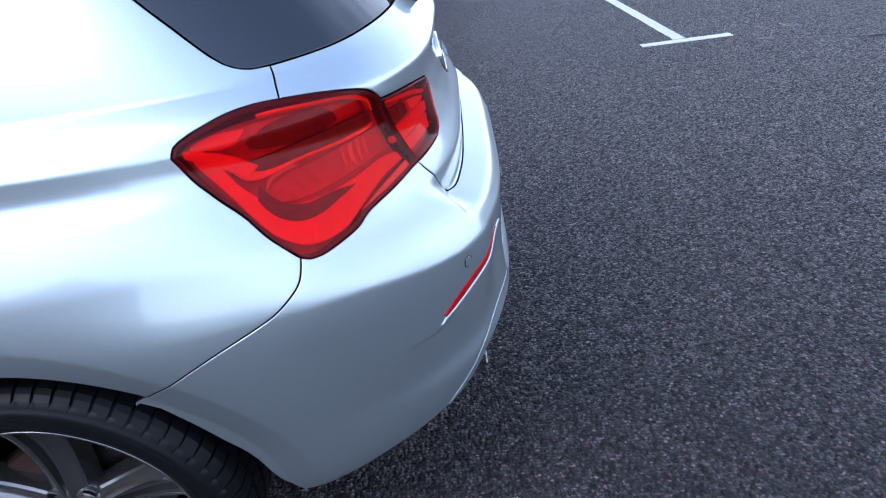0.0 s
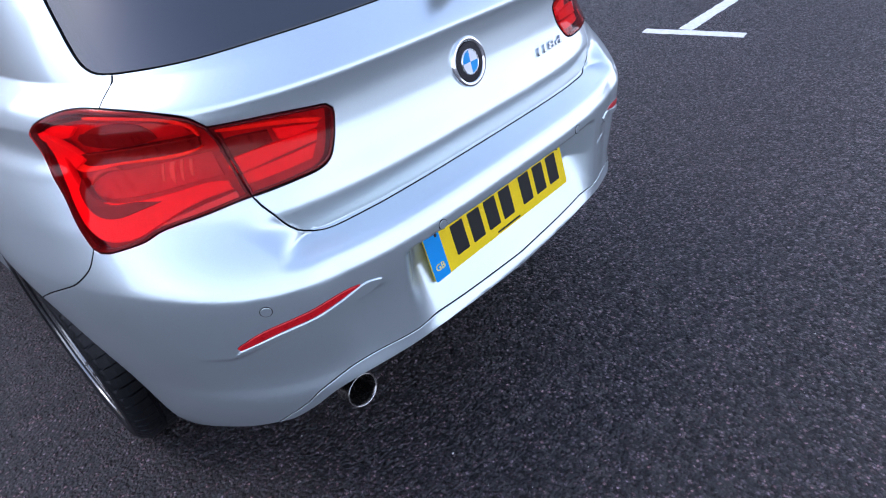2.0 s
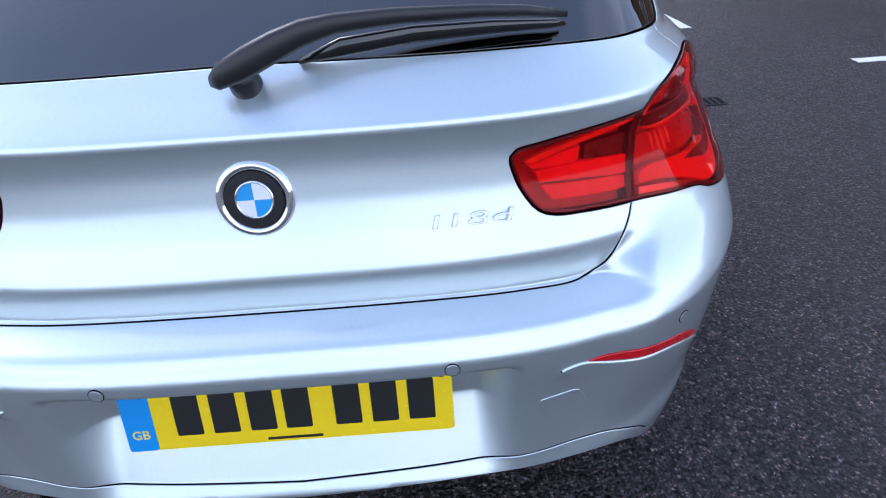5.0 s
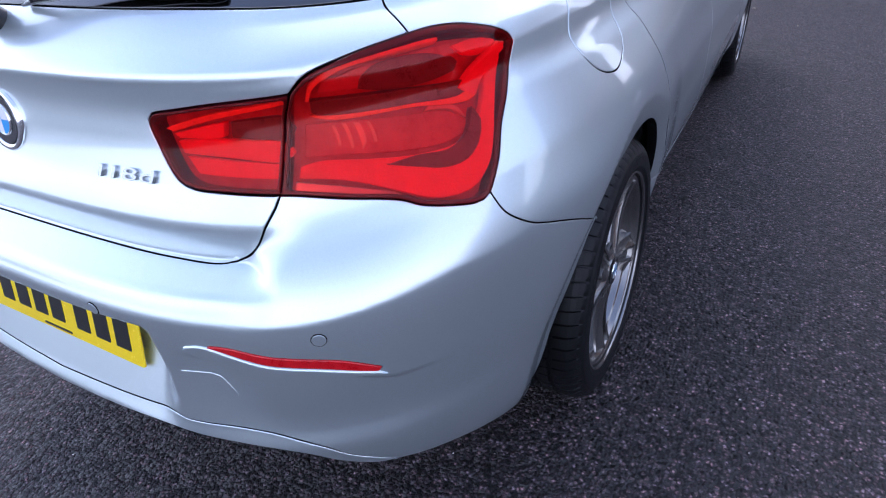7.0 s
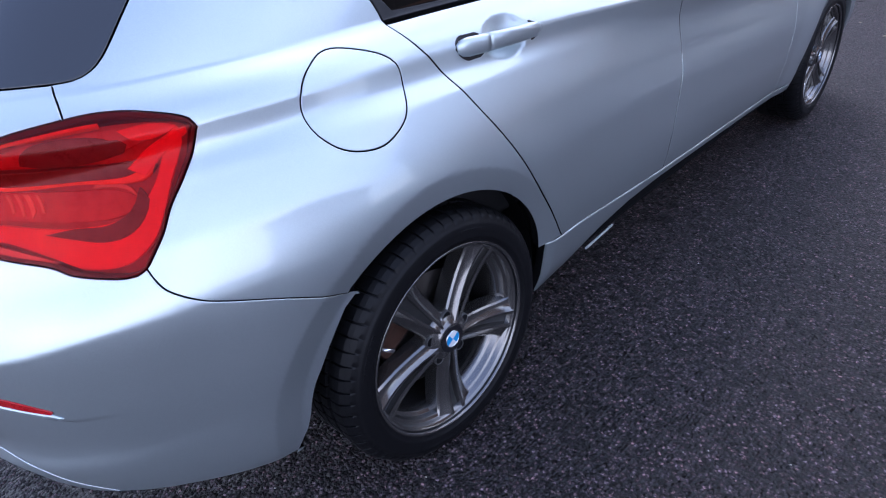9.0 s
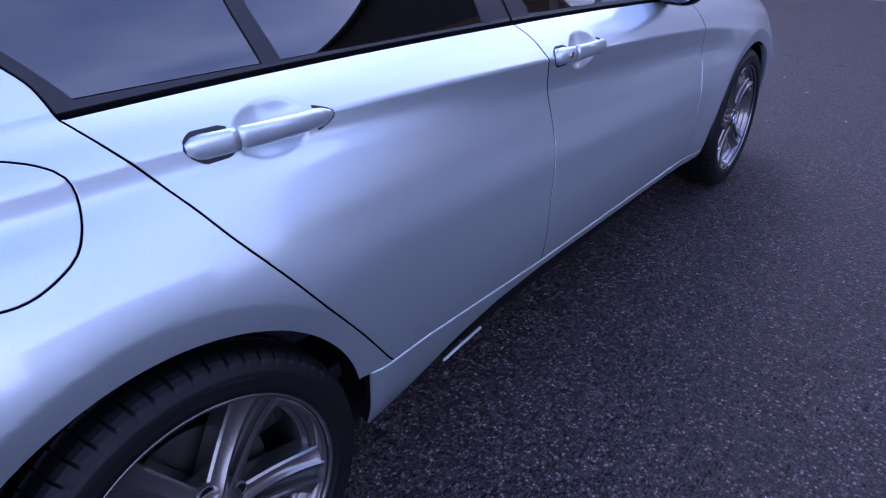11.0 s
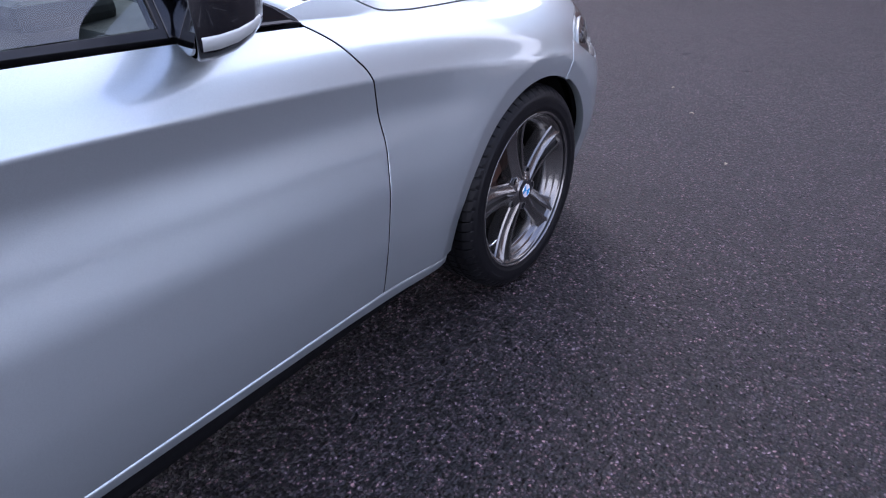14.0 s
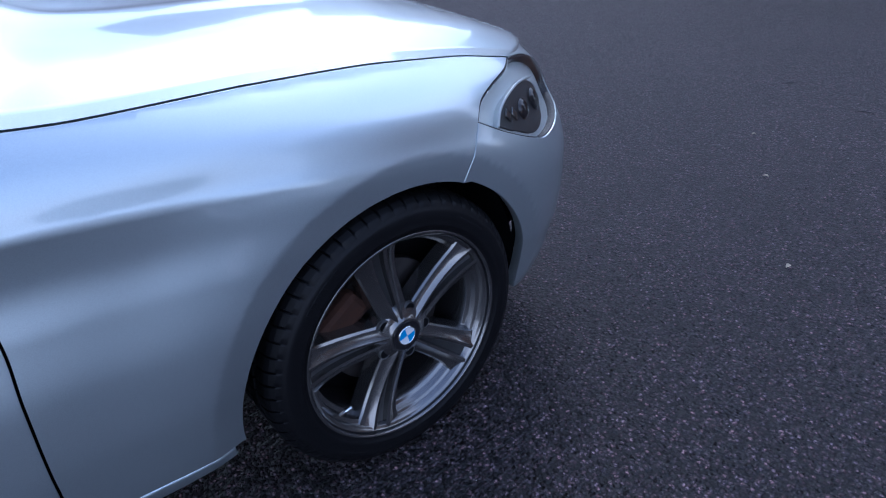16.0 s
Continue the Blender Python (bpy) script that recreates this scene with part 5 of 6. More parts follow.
bar([((-0.026, -0.717, 1.034), 0.007, 0.008), ((-0.014, -0.719, 1.039), 0.016, 0.013), ((0.020, -0.717, 1.052), 0.020, 0.014), ((0.056, -0.712, 1.067), 0.019, 0.013), ((0.092, -0.706, 1.080), 0.016, 0.012), ((0.133, -0.698, 1.087), 0.012, 0.010), ((0.204, -0.688, 1.089), 0.010, 0.009), ((0.307, -0.675, 1.086), 0.008, 0.008), ((0.368, -0.660, 1.080), 0.007, 0.007), ((0.427, -0.634, 1.068), 0.005, 0.005)], "wiper_arm", BLACK_TRIM, cap)
bar([((0.077, -0.677, 1.041), 0.004, 0.006), ((0.133, -0.685, 1.056), 0.012, 0.006), ((0.225, -0.670, 1.063), 0.011, 0.006), ((0.327, -0.653, 1.062), 0.009, 0.006), ((0.409, -0.634, 1.057), 0.006, 0.005), ((0.427, -0.626, 1.055), 0.004, 0.004)], "wiper_blade", GLOSS_BLACK, cap)


# ---- door handles ----
def door_handle(u0, u1, z0, z1, sign, lock):
    """A pull handle in body colour over its hollow, from the rear end u0 to the front end u1."""
    n = 16
    rows = []
    for i in range(25):
        t = i / 24
        u, z = u0 + (u1 - u0) * t, z0 + (z1 - z0) * t + 0.003 * math.sin(math.pi * t)
        lift = 0.011 + 0.022 * math.sin(math.pi * min(1, t)) ** 0.9
        high = 0.0195 * (1 - 0.22 * t) * min(1, (t + 0.012) / 0.07) ** 0.5 * min(1, (1.004 - t) / 0.14) ** 0.5
        deep = 0.010 * min(1, (t + 0.02) / 0.06) ** 0.5 * min(1, (1.02 - t) / 0.15) ** 0.6
        x, y, _ = plan(u, z)
        rows.append([(sign * (float(x) + lift - 0.010 + deep * math.copysign(abs(math.cos(a)) ** 0.65, math.cos(a))), float(y), z + high * math.copysign(abs(math.sin(a)) ** 0.95, math.sin(a))) for a in [2 * math.pi * k / n for k in range(n)]])
    cut = 7
    for name, part_rows in (("handle_cap", rows[:cut]), ("handle_grip", [[(x + sign * 0.0005, y + 0.0025, z) for x, y, z in rows[cut - 1]]] + rows[cut:])):
        verts = [p for r in part_rows for p in r]
        faces = [(i * n + k, i * n + (k + 1) % n, (i + 1) * n + (k + 1) % n, (i + 1) * n + k) for i in range(len(part_rows) - 1) for k in range(n)]
        faces += [tuple(range(n))[::-1], tuple((len(part_rows) - 1) * n + k for k in range(n))]
        ob = mesh_object(name, verts, faces, PAINT, car)
        if lock and name == "handle_cap":
            x, y, z = np.mean(rows[4], 0)
            m = pose(float(x) + sign * 0.0095, float(y), float(z), 0, sign * 90, 0)
            part("lock", disc(0.0095, 0.0015, m, 24, 0.0005), CHROME, ob)
            part("lock_slot", disc(0.006, 0.0008, m @ pose(0, 0, 0.0014), 20), LOCK_FACE, ob)
    # the dark rubber seals under the cap and under the tip
    for t0, t1 in ((-0.012, 0.25), (0.86, 1.012)):
        upper, lower = [], []
        for i in range(13):
            t = t0 + (t1 - t0) * i / 12
            u, z = u0 + (u1 - u0) * t, z0 + (z1 - z0) * t
            round_off = (max(0.0, t + 0.012) / 0.08) if t0 < 0 else (max(0.0, 1.012 - t) / 0.14)
            h = (0.0222 * (1 - 0.22 * t)) * min(1, round_off) ** 0.5 * (1 if t0 > 0 else min(1, 0.75 + (0.27 - t) * 4)) + 0.0004
            upper.append((u, z + h))
            lower.append((u, z - h * 1.2))
        ring = upper + lower[::-1]
        skin = []
        for out in (0.0015, -0.004):
            for u, z in ring:
                x, y, _ = plan(u, z)
                skin.append((sign * (float(x) + out), float(y), z))
        k = len(ring)
        faces = [tuple(range(k))] + [(i, i + k, (i + 1) % k + k, (i + 1) % k) for i in range(k)]
        mesh_object("handle_seal", skin, faces, BLACK_TRIM, car, smooth=False)


for sign in (1, -1):
    door_handle(1.531, 1.778, 0.932, 0.924, sign, False)
    door_handle(2.418, 2.672, 0.899, 0.890, sign, True)


# ---- door mirrors ----
def door_mirror(sign):
    """A housing swept back from its rim, with the indicator strip round its lower outer side."""
    cx, cz, y0 = 0.825, 1.002, 1.717
    stations = [(0.0, 0.082, 0.068), (0.003, 0.086, 0.072), (0.03, 0.088, 0.0735), (0.06, 0.085, 0.070), (0.09, 0.074, 0.060), (0.112, 0.056, 0.046), (0.124, 0.030, 0.024)]
    n, verts, faces = 48, [], []
    for dy, hw, hh in stations:
        for k in range(n):
            a = 2 * math.pi * k / n
            c, s = math.cos(a), math.sin(a)
            x = hw * math.copysign(abs(c) ** 0.66, c)
            verts.append((sign * (cx + x), y0 + dy - 0.38 * x, cz + hh * math.copysign(abs(s) ** 0.66, s)))
    for i in range(len(stations) - 1):
        faces += [(i * n + k, i * n + (k + 1) % n, (i + 1) * n + (k + 1) % n, (i + 1) * n + k) for k in range(n)]
    faces += [tuple((len(stations) - 1) * n + k for k in range(n))]
    shell = mesh_object("door_mirror", verts, faces, GLOSS_BLACK, car, "gloss black door mirror with a clear indicator strip")
    inner_rim = [(a * 0.96, b * 0.96) for a, b in rounded(0.164, 0.136, 0.05, 8)]
    part("mirror_glass", prism(inner_rim, 0.004, pose(sign * cx, y0 + 0.014, cz, 77, 0, sign * -20.8)), MIRROR, shell, "silvered mirror glass")
    strip_v, strip_f = [], []
    rows_of = [(0.006, 0.0865, 0.0722), (0.03, 0.088, 0.0735), (0.06, 0.085, 0.070), (0.085, 0.0765, 0.062), (0.104, 0.0635, 0.052)]
    for dy, hw, hh in rows_of:
        for dz, grow in ((-0.052, 0.0), (-0.050, 0.003), (-0.036, 0.0035), (-0.033, 0.0)):
            s = min(0.995, abs(dz * hh / 0.0735) / hh) ** (1 / 0.66)
            x = (hw + grow) * math.sqrt(1 - s * s) ** 0.66
            strip_v.append((sign * (cx + x), y0 + dy - 0.38 * x, cz + dz * hh / 0.0735))
    for i in range(len(rows_of) - 1):
        strip_f += [(i * 4 + k, i * 4 + k + 1, (i + 1) * 4 + k + 1, (i + 1) * 4 + k) for k in range(3)]
    mesh_object("indicator_strip", strip_v, strip_f, HEAD_SILVER, shell, "clear indicator strip")
    bar([((sign * 0.728, 1.880, 0.940), 0.018, 0.030), ((sign * 0.765, 1.845, 0.945), 0.016, 0.026), ((sign * 0.805, 1.79, 0.958), 0.018, 0.022)], "mirror_foot", BLACK_TRIM, shell)
    sail = [(3.343, 0.924), (3.299, 0.957), (3.21, 1.000), (3.108, 1.025), (3.108, 0.944)]
    panel("mirror_sail", [sail if sign > 0 else mirrored(sail)], GLOSS_BLACK, car, gap=0.002, offset=0.004, depth=0.006, spacing=0.012)


for sign in (1, -1):
    door_mirror(sign)


# ---- head lamps ----
for sign in (1, -1):
    side = (lambda r: r) if sign > 0 else mirrored
    lamp_ring = resample(HEAD_LOW + HEAD_FRONT[1:] + HEAD_BACK[::-1][1:-1], 0.01)
    lamp = panel("head_lamp", [side(lamp_ring)], LENS_CLEAR, car, "clear head lamp with a dark housing", gap=0.004, offset=0.001, depth=0.008, spacing=0.010)
    panel("lamp_housing", [side(lamp_ring)], HEAD_SILVER, lamp, gap=0.004, offset=-0.022, depth=0.002, spacing=0.014)
    panel("lamp_rim", [side(inset(lamp_ring, 0.0005)), side(inset(lamp_ring, 0.0035))], BLACK_TRIM, lamp, gap=0.0, offset=-0.003, depth=0.020, spacing=0.010)
    bowl = smooth_line(at_y([(3.000, 0.690), (3.020, 0.714), (3.060, 0.731), (3.12, 0.738), (3.19, 0.728), (3.22, 0.69), (3.20, 0.645), (3.14, 0.630), (3.06, 0.661)]))
    panel("lamp_bowl", [side(bowl)], ALLOY_DARK, lamp, gap=0.0, offset=-0.017, depth=0.008, spacing=0.008)
    for y, z, r in ((3.112, 0.688, 0.024), (3.180, 0.688, 0.026)):
        m = on_skin(u_at(y=y, z=z), z, -0.015)
        if sign < 0:
            m = Matrix.Scale(-1, 4, (1, 0, 0)) @ m
        part("projector", lathe([(0.0, 0.009), (r * 0.5, 0.008), (r * 0.8, 0.004), (r, 0.0)], 36, m @ pose(0, 0, 0, 0, -90, 0)), GLOSS_BLACK, lamp, smooth=True)
    for y, z in ((3.030, 0.700), (3.056, 0.694)):  # slanting fins behind the projectors
        fin = at_y([(y, z), (y + 0.006, z + 0.014), (y + 0.020, z - 0.004), (y + 0.014, z - 0.016)])
        panel("fin", [side(fin)], ALLOY, lamp, gap=0.0, offset=-0.011, depth=0.006, spacing=0.008)
    brow = smooth_line(at_y([(2.984, 0.690), (3.008, 0.718), (3.05, 0.736), (3.12, 0.744), (3.20, 0.733), (3.20, 0.729), (3.12, 0.7395), (3.055, 0.7315), (3.014, 0.7145), (2.993, 0.689)]))
    panel("brow", [side(brow)], HEAD_SILVER, lamp, gap=0.0, offset=-0.008, depth=0.012, spacing=0.008)


# ---- cabin ----
part("cabin_floor", box_bm((1.36, 2.5, 0.04), pose(0, 0.85, 0.33)), CABIN_DARK, car)
dash = prism([(1.62, 0.70), (1.62, 0.88), (1.70, 0.945), (1.85, 0.955), (2.10, 0.93), (2.12, 0.62), (1.75, 0.55)], 1.38, Matrix(((0, 0, 1, -0.69), (1, 0, 0, 0), (0, 1, 0, 0), (0, 0, 0, 1))), 0.0)
part("dashboard", dash, CABIN_DARK, car, "black dashboard")
part("screen", box_bm((0.21, 0.012, 0.10), pose(0.02, 1.66, 0.965, -12), 0.004), GLOSS_BLACK, car)
part("instrument_hood", box_bm((0.32, 0.16, 0.05), pose(0.37, 1.70, 0.965), 0.02), CABIN_DARK, car)
wheel_m = pose(0.34, 1.50, 0.905, 66, 0, 0)
ring_pts = [wheel_m @ Vector((0.182 * math.cos(a), 0.182 * math.sin(a), 0)) for a in np.linspace(0, 2 * math.pi, 41)]
steer = part("steering_wheel", tube(ring_pts, 0.015, 10), CABIN_DARK, car, "black leather steering wheel", True)
part("wheel_boss", prism(rounded(0.15, 0.12, 0.05, 6), 0.05, wheel_m @ pose(0, 0, -0.02), 0.012), CABIN_DARK, steer)
for a in (0, 180, 270):
    part("wheel_arm", box_bm((0.12, 0.04, 0.016), wheel_m @ pose(0, 0, 0, 0, 0, a) @ pose(0.12, 0, 0), 0.006), ALLOY_DARK, steer)
roundel(wheel_m @ pose(0, 0, 0.031), 0.028, steer)


def seat(x, y, width=0.48, rear=False):
    base = part("seat", box_bm((width, 0.50, 0.16), pose(x, y + 0.22, 0.52, 8), 0.05, 3), CABIN_GREY, car, "grey cloth car seat", True)
    part("backrest", box_bm((width, 0.15, 0.62), pose(x, y - 0.08, 0.83, 14), 0.055, 3), CABIN_GREY, base, smooth=True)
    part("headrest", box_bm((0.26, 0.09, 0.17), pose(x, y - 0.19, 1.20, 12), 0.035, 3), CABIN_GREY, base, smooth=True)


for x in (0.37, -0.37):
    seat(x, 1.06)
    seat(x * 0.84, 0.26, 0.46)
for sign in (1, -1):
    part("door_card", box_bm((0.04, 1.9, 0.45), pose(sign * 0.69, 1.05, 0.70), 0.02), CABIN_DARK, car)
# windscreen wiper and its cover at the scuttle
for arm in ([(0.640, 1.995, 0.968), (0.605, 2.02, 0.976), (0.45, 2.14, 0.988), (0.15, 2.215, 0.996), (-0.1, 2.225, 1.000)], [(0.30, 2.13, 0.988), (0.05, 2.195, 0.998), (-0.3, 2.175, 0.998)]):
    wiper = part("screen_wiper", tube(arm, [0.007] * (len(arm) - 1) + [0.004], 8), SCUTTLE, car, smooth=True)
    part("wiper_blade", tube([(x - 0.01, y - 0.018, z + 0.004) for x, y, z in arm[1:]], 0.0035, 6), BLACK_TRIM, wiper, smooth=True)
    part("wiper_pivot", tube([(arm[0][0], arm[0][1], arm[0][2] - 0.02), (arm[0][0], arm[0][1], arm[0][2] + 0.008)], 0.012, 12), BLACK_TRIM, wiper, smooth=True)


# ---- marks and small things on the tarmac ----
def flat_patch(name, outline, mat, label, category, height=0.004):
    """A thin sheet on the ground with a sloping edge."""
    bm = bmesh.new()
    mid = Vector((sum(p[0] for p in outline) / len(outline), sum(p[1] for p in outline) / len(outline), 0))
    low = [bm.verts.new((x, y, 0.0004)) for x, y in outline]
    high = [bm.verts.new((mid.x + (x - mid.x) * 0.985, mid.y + (y - mid.y) * 0.985, height)) for x, y in outline]
    bm.faces.new(high)
    for i in range(len(outline)):
        j = (i + 1) % len(outline)
        bm.faces.new((low[i], low[j], high[j], high[i]))
    return tagged(part(name, bm, mat), label, category, kind="structure")


SEALANT = material("crack_sealant", (0.005, 0.005, 0.006), 0.85, vary=0.3, scale=30, bump=0.3, bump_scale=150)
PATCH = material("dark_repair", (0.004, 0.0037, 0.0045), 0.75, vary=0.35, scale=25, bump=0.8, bump_scale=160)
IRON = material("cast_iron", (0.016, 0.015, 0.015), 0.6, 0.4, vary=0.4, scale=40, bump=0.5, bump_scale=200)
CONCRETE = material("kerb_concrete", (0.30, 0.28, 0.235), 0.85, vary=0.3, scale=25, bump=0.6, bump_scale=180)
LEAF_DRY = material("dry_leaf", (0.42, 0.36, 0.26), 0.7, vary=0.25, scale=60)
LEAF_GREEN = material("weed_green", (0.060, 0.070, 0.026), 0.6, vary=0.3, scale=50)
PALE_STONE = material("pale_stone", (0.45, 0.43, 0.40), 0.8, vary=0.3, scale=90)
random.seed(11)


def crack(points, width):
    """A black sealed crack that wanders along its points."""
    pts = smooth_line(points, 0.06)
    left, right = [], []
    for k, (x, y) in enumerate(pts):
        x2, y2 = pts[min(k + 1, len(pts) - 1)]
        x1, y1 = pts[max(k - 1, 0)]
        d = math.hypot(x2 - x1, y2 - y1) + 1e-9
        nx, ny = -(y2 - y1) / d, (x2 - x1) / d
        wob, w = random.uniform(-0.012, 0.012), width * random.uniform(0.6, 1.3) / 2
        left.append((x + nx * (w + wob), y + ny * (w + wob)))
        right.append((x - nx * (w - wob), y - ny * (w - wob)))
    bm = bmesh.new()
    a, b = [bm.verts.new((x, y, 0.003)) for x, y in left], [bm.verts.new((x, y, 0.003)) for x, y in right]
    for k in range(len(a) - 1):
        bm.faces.new((a[k], b[k], b[k + 1], a[k + 1]))
    return tagged(part("sealed_crack", bm, SEALANT), "black sealed crack line in the tarmac", "crack", "sealed cracks", "structure")


crack([(3.3, 2.09), (4.2, 2.06), (5.1, 2.10), (6.1, 2.04), (7.1, 2.03)], 0.07)
crack([(3.9, 1.96), (4.8, 1.93), (5.8, 1.95), (6.9, 1.90)], 0.05)
crack([(4.4, 2.22), (5.3, 2.20), (6.4, 2.17)], 0.030)
flat_patch("tarmac_patch", [(6.38, 3.36), (6.52, 3.10), (6.70, 2.86), (6.86, 2.72), (7.12, 2.72), (7.28, 2.86), (7.05, 3.18), (6.86, 3.36), (6.62, 3.46)], PATCH, "black uneven repair patch in the tarmac", "patch")
flat_patch("tarmac_patch", [(6.16, 4.80), (6.22, 4.42), (6.45, 4.30), (6.58, 4.46), (6.52, 4.80), (6.36, 4.92)], PATCH, "small black repair patch in the tarmac", "patch")

# drain with a weed: a grate on the tarmac, dark between its bars
gx, gy, gw, gh = 1.915, 2.024, 0.28, 0.134
bm = bmesh.new()
for x, y, w, h in ((0, gh / 2, gw, 0.012), (0, -gh / 2, gw, 0.012), (gw / 2, 0, 0.012, gh), (-gw / 2, 0, 0.012, gh)):
    join(bm, box_bm((w, h, 0.010), pose(gx + x, gy + y, 0.003), 0.002))
grate = part("drain_grate", bm, IRON)
tagged(grate, "dark iron drain grate with weeds set in the tarmac", "drain", kind="structure")
# thin black sheet on the ground, the pit's shade as plain colour
part("drain_pit_shade", box_bm((gw - 0.01, gh - 0.01, 0.003), pose(gx, gy, 0.0015)), UNDERSIDE, grate)
for k in range(6):
    part("grate_bar", box_bm((0.012, gh - 0.012, 0.006), pose(gx - gw / 2 + 0.04 * (k + 1), gy, 0.004), 0.002), IRON, grate)


def weed(x, y):
    bm = bmesh.new()
    for _ in range(26):
        a, r, h, w = random.uniform(0, 6.28), random.uniform(0.02, 0.060), random.uniform(0.008, 0.030), random.uniform(0.004, 0.008)
        c, s = math.cos(a), math.sin(a)
        p = [(x, y, 0.0), (x + c * r * 0.5 - s * w, y + s * r * 0.5 + c * w, h * 0.8), (x + c * r, y + s * r, h), (x + c * r * 0.5 + s * w, y + s * r * 0.5 - c * w, h * 0.8)]
        v = [bm.verts.new(q) for q in p]
        bm.faces.new((v[0], v[1], v[2]))
        bm.faces.new((v[0], v[2], v[3]))
    return tagged(part("weed", bm, LEAF_GREEN), "small green weed growing beside the drain grate", "weed")


weed(1.80, 2.03)
weed(1.83, 1.985)


def fallen_leaf(x, y, turn, size):
    bm = bmesh.new()
    rows = []
    for k in range(7):
        t = k / 6
        w = size * 0.32 * math.sin(math.pi * min(1, 0.06 + t * 0.94)) ** 0.8
        z = 0.003 + 0.006 * math.sin(3.0 * t)
        rows.append([bm.verts.new(pose(x, y, 0, 0, 0, turn) @ Vector((size * (t - 0.5), s * w, z + 0.004 * abs(s)))) for s in (-1, 0, 1)])
    for p, q in zip(rows, rows[1:]):
        bm.faces.new((p[0], p[1], q[1], q[0]))
        bm.faces.new((p[1], p[2], q[2], q[1]))
    return tagged(part("fallen_leaf", bm, LEAF_DRY), "dry pale leaf lying on the tarmac", "leaf", "fallen leaves")


for x, y, turn, size in ((1.71, 1.385, 30, 0.030), (1.10, 3.95, 80, 0.022), (0.76, 4.53, 10, 0.024)):
    fallen_leaf(x, y, turn, size)

fallen_leaf(0.52, 4.93, 50, 0.020)
fallen_leaf(5.47, 3.05, 120, 0.050)


def scuff(x, y, size, turn):
    """A thin pale smear rubbed into the tarmac, with a ragged outline."""
    outline = []
    for k in range(18):
        a = 2 * math.pi * k / 18
        r = size * random.uniform(0.55, 1.0)
        outline.append(tuple((pose(x, y, 0, 0, 0, turn) @ Vector((r * math.cos(a), 0.45 * r * math.sin(a), 0)))[:2]))
    return flat_patch("scuff_mark", outline, SCUFF, "pale dusty scuff on the tarmac", "scuff", 0.0022)


SCUFF = material("dusty_scuff", (0.125, 0.115, 0.115), 0.85, vary=0.6, scale=45, bump=0.8, bump_scale=130)
for x, y, size, turn in ((1.888, 0.060, 0.050, 20), (2.039, 0.019, 0.062, -15), (1.768, 0.061, 0.035, 40), (3.154, -3.107, 0.090, 60), (6.06, 4.70, 0.12, 30)):
    scuff(x, y, size, turn)


def twig(x, y, turn, size, mat, label):
    pts = [pose(x, y, 0, 0, 0, turn) @ Vector((size * (t - 0.5), size * 0.10 * math.sin(4 * t), 0.003 + 0.004 * t)) for t in (0, 0.25, 0.5, 0.75, 1)]
    return tagged(part("twig", tube(pts, [0.0016, 0.0028, 0.003, 0.0024, 0.0012], 6), mat, smooth=True), label, "twig", "twigs")


twig(3.472, -3.409, 25, 0.13, LEAF_DRY, "pale dry twig lying on the tarmac")
for x, y, turn, size in ((2.842, -3.700, 95, 0.22), (0.785, 5.511, 3, 0.085), (0.320, 5.770, 35, 0.075)):
    twig(x, y, turn, size, BLACK_TRIM, "dark bent twig lying on the tarmac")

# loose pale grit
verts, faces = [], []
for _ in range(700):
    x, y = random.uniform(-1.6, 4.5), random.uniform(-2.6, 5.2)
    r = 0.0015 + 0.0028 * random.random() ** 3
    base = len(verts)
    for px, py, pz in ((1, 0, 0.2), (-0.3, 0.9, 0.1), (-0.7, -0.7, 0.2), (0.1, 0.1, 1.0)):
        verts.append((x + r * px * random.uniform(0.7, 1.2), y + r * py * random.uniform(0.7, 1.2), max(0.0, r * pz)))
    faces += [(base, base + 1, base + 3), (base + 1, base + 2, base + 3), (base + 2, base, base + 3)]
grit = mesh_object("loose_grit", verts, faces, PALE_STONE, None, "", False)
tagged(grit, "tiny pale stones scattered over the tarmac", "grit", kind="stuff")


# ---- kerb and pavement beyond the car park ----
edge = pose(0, 9.66, 0, 0, 0, -11)
kerb = new("kerb")
kerb.matrix_basis = edge
tagged(kerb, "pale worn concrete kerb along the car park's edge", "kerb", kind="structure")
stone_meshes = []
for k in range(4):
    bm = box_bm((0.905, 0.15, 0.16), pose(0, 0.075, 0.045), 0.014 + 0.003 * k)
    for v in bm.verts:
        v.co += Vector((random.uniform(-0.003, 0.003), random.uniform(-0.004, 0.004), random.uniform(-0.003, 0.003)))
    me = bpy.data.meshes.new("kerbstone")
    bm.to_mesh(me)
    bm.free()
    me.materials.append(CONCRETE)
    stone_meshes.append(me)
for k in range(30):
    stone = new("kerbstone", stone_meshes[k % 4])
    stone.parent = kerb
    stone.matrix_basis = pose(-13.15 + 0.915 * k, random.uniform(-0.006, 0.006), 0, 0, 0, random.uniform(-0.4, 0.4))
walkway = part("pavement", box_bm((27.4, 1.8, 0.10), edge @ pose(0.1, 1.06, 0.058)), PATCH)
tagged(walkway, "dark tarmac pavement behind a concrete kerb", "pavement", kind="structure")


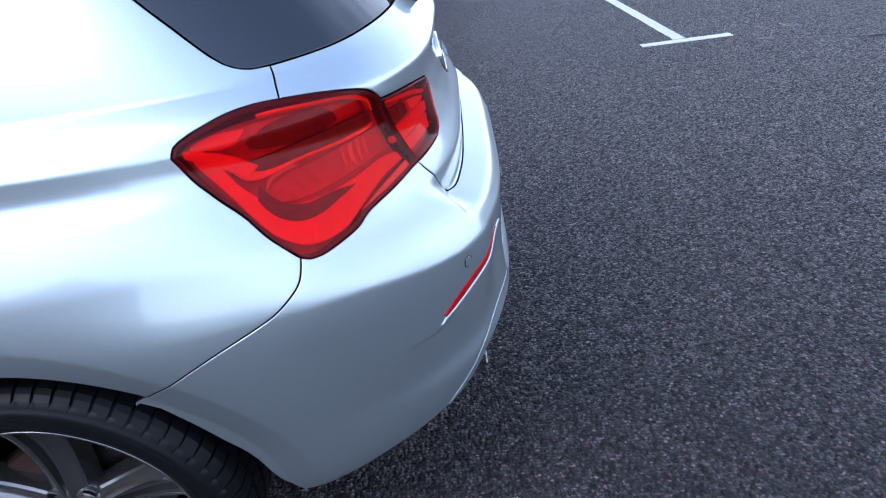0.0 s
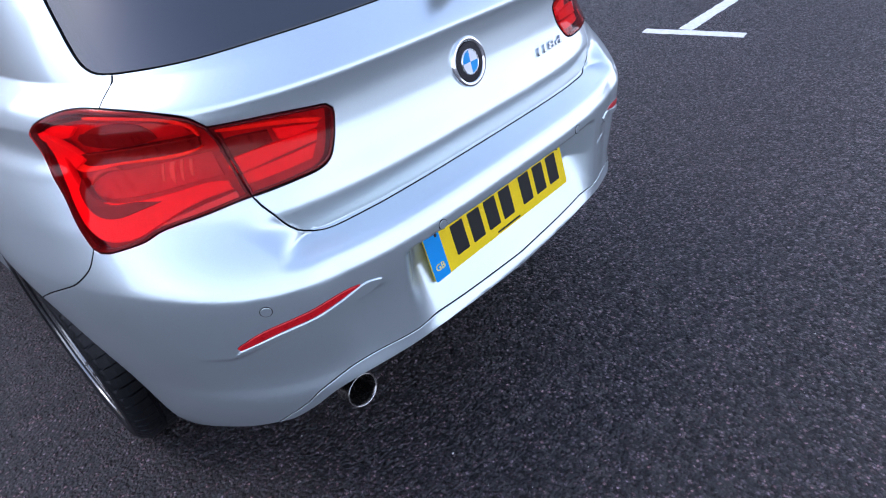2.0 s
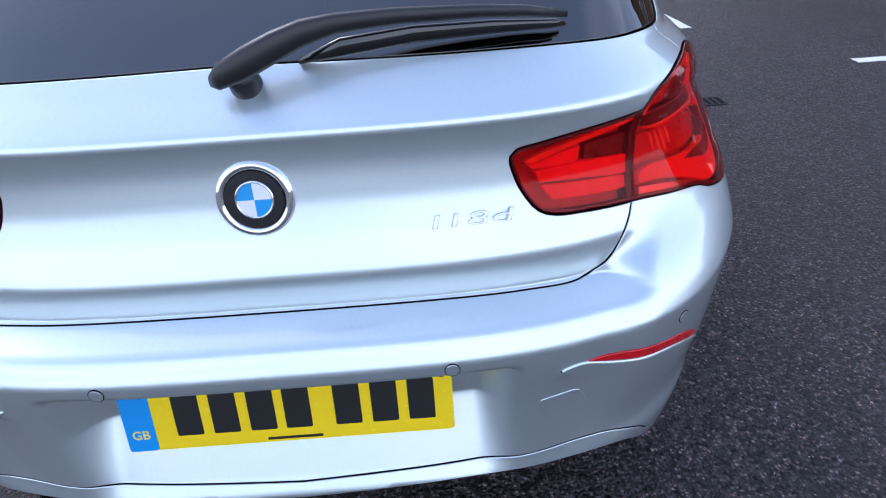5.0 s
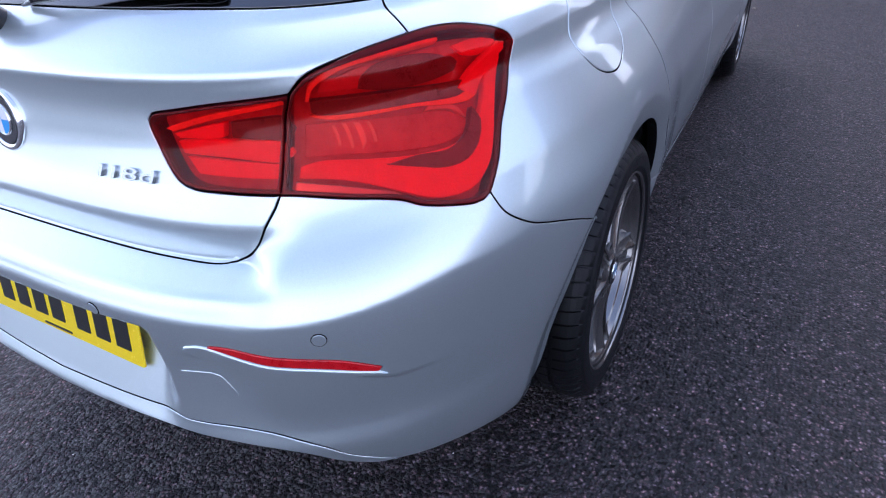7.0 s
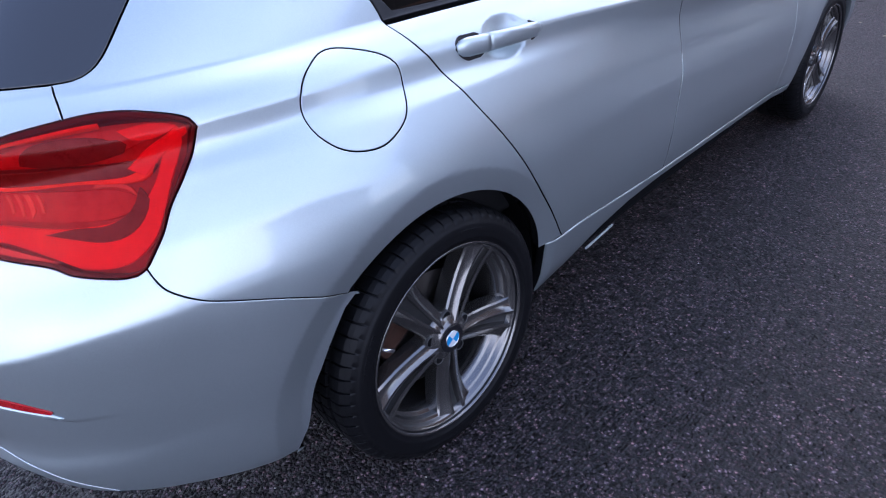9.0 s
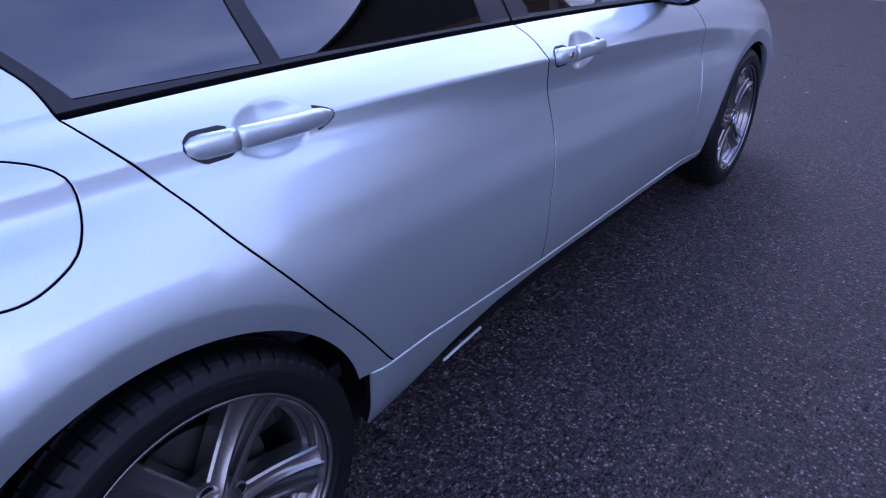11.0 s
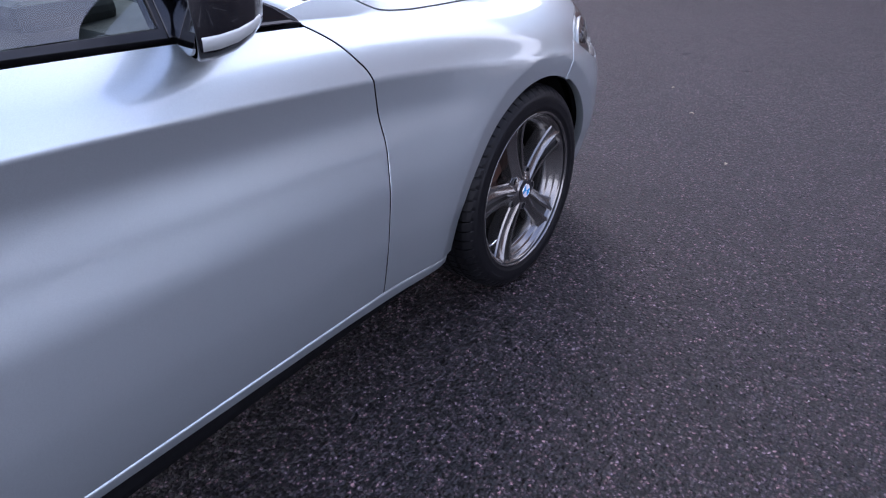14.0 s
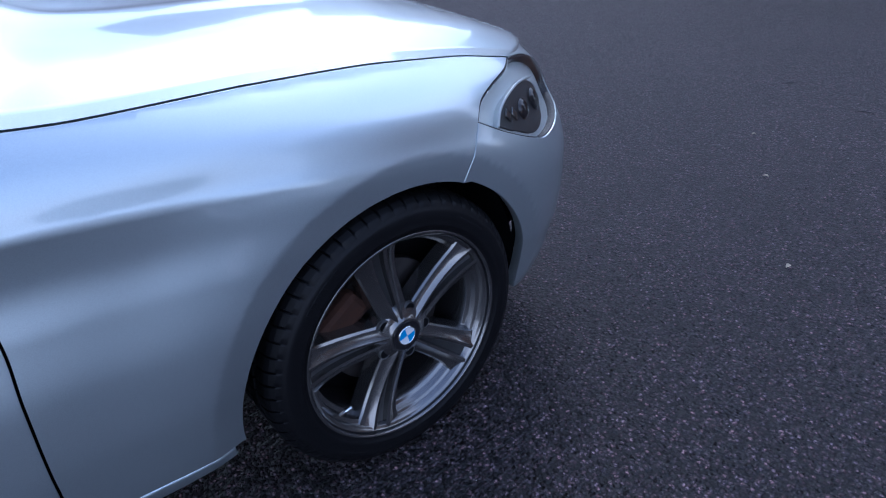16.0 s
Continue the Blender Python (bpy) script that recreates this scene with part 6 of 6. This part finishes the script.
# ---- the houses across the car park, which windows and paint mirror; one is only added to block sky ----
BRICK = material("brown_brick", (0.17, 0.09, 0.06), 0.85, vary=0.35, scale=12, bump=0.5, bump_scale=60)
TILE = material("roof_tile", (0.05, 0.042, 0.040), 0.8, vary=0.3, scale=9, bump=0.6, bump_scale=40)
BOARD = material("dark_boarding", (0.045, 0.035, 0.030), 0.7, vary=0.3, scale=14)
PANE = material("house_pane", (0.02, 0.025, 0.03), 0.05, specular=0.8)


def house(x, y, turn, width, depth, eaves, ridge):
    """A gabled house whose front looks along its local -y."""
    at = pose(x, y, 0, 0, 0, turn)
    home = new("house")
    home.matrix_basis = at
    tagged(home, "brown brick house with a dark boarded gable", "house", "row of houses")
    part("wall", box_bm((width, depth, eaves), pose(0, depth / 2, eaves / 2)), BRICK, home)
    gable = [(-width / 2, eaves), (width / 2, eaves), (0, ridge)]
    part("gable", prism(gable, depth - 0.3, pose(0, depth - 0.15, 0.01, 90)), BRICK, home)
    for k in range(14):  # boarding
        z = eaves + 0.02 + (ridge - eaves - 0.3) * k / 14
        half = width / 2 * (ridge - z - 0.12) / (ridge - eaves)
        part("board", box_bm((2 * half, 0.05, (ridge - eaves) / 15), pose(0, 0.10, z + 0.1, 6)), BOARD, home)
    rise = math.degrees(math.atan2(ridge - eaves, width / 2))
    length = math.hypot(ridge - eaves, width / 2) + 0.4
    for s in (1, -1):
        roof = part("roof", box_bm((length, depth + 0.7, 0.10), pose(s * width / 4, depth / 2, (ridge + eaves) / 2 + 0.09, 0, s * rise, 0), 0.02), TILE, home)
    for wx in (-width / 4, width / 4):
        for wz in (1.5, 3.9):
            frame_part = part("window", box_bm((1.3, 0.12, 1.2), pose(wx, -0.02, wz), 0.01), BADGE_WHITE, home)
            for k in (-1, 1):
                part("pane", box_bm((0.56, 0.02, 1.04), pose(wx + 0.31 * k, -0.09, wz)), PANE, frame_part)
    return home


house(11.3, 12.0, -50, 9.0, 9.0, 6.3, 10.2)
house(-17.5, 8.2, 68, 9.0, 8.0, 4.9, 7.8)
# unseen house, added to keep bright low sky off the door's reflection
house(29.0, 5.2, -84, 13.0, 8.0, 4.9, 7.6)
for k in range(4):
    house(3.5 - 8.3 * k, 16.5 + 0.4 * (k % 2), 0, 8.0, 8.0, 4.9, 7.6 + 0.3 * (k % 2))
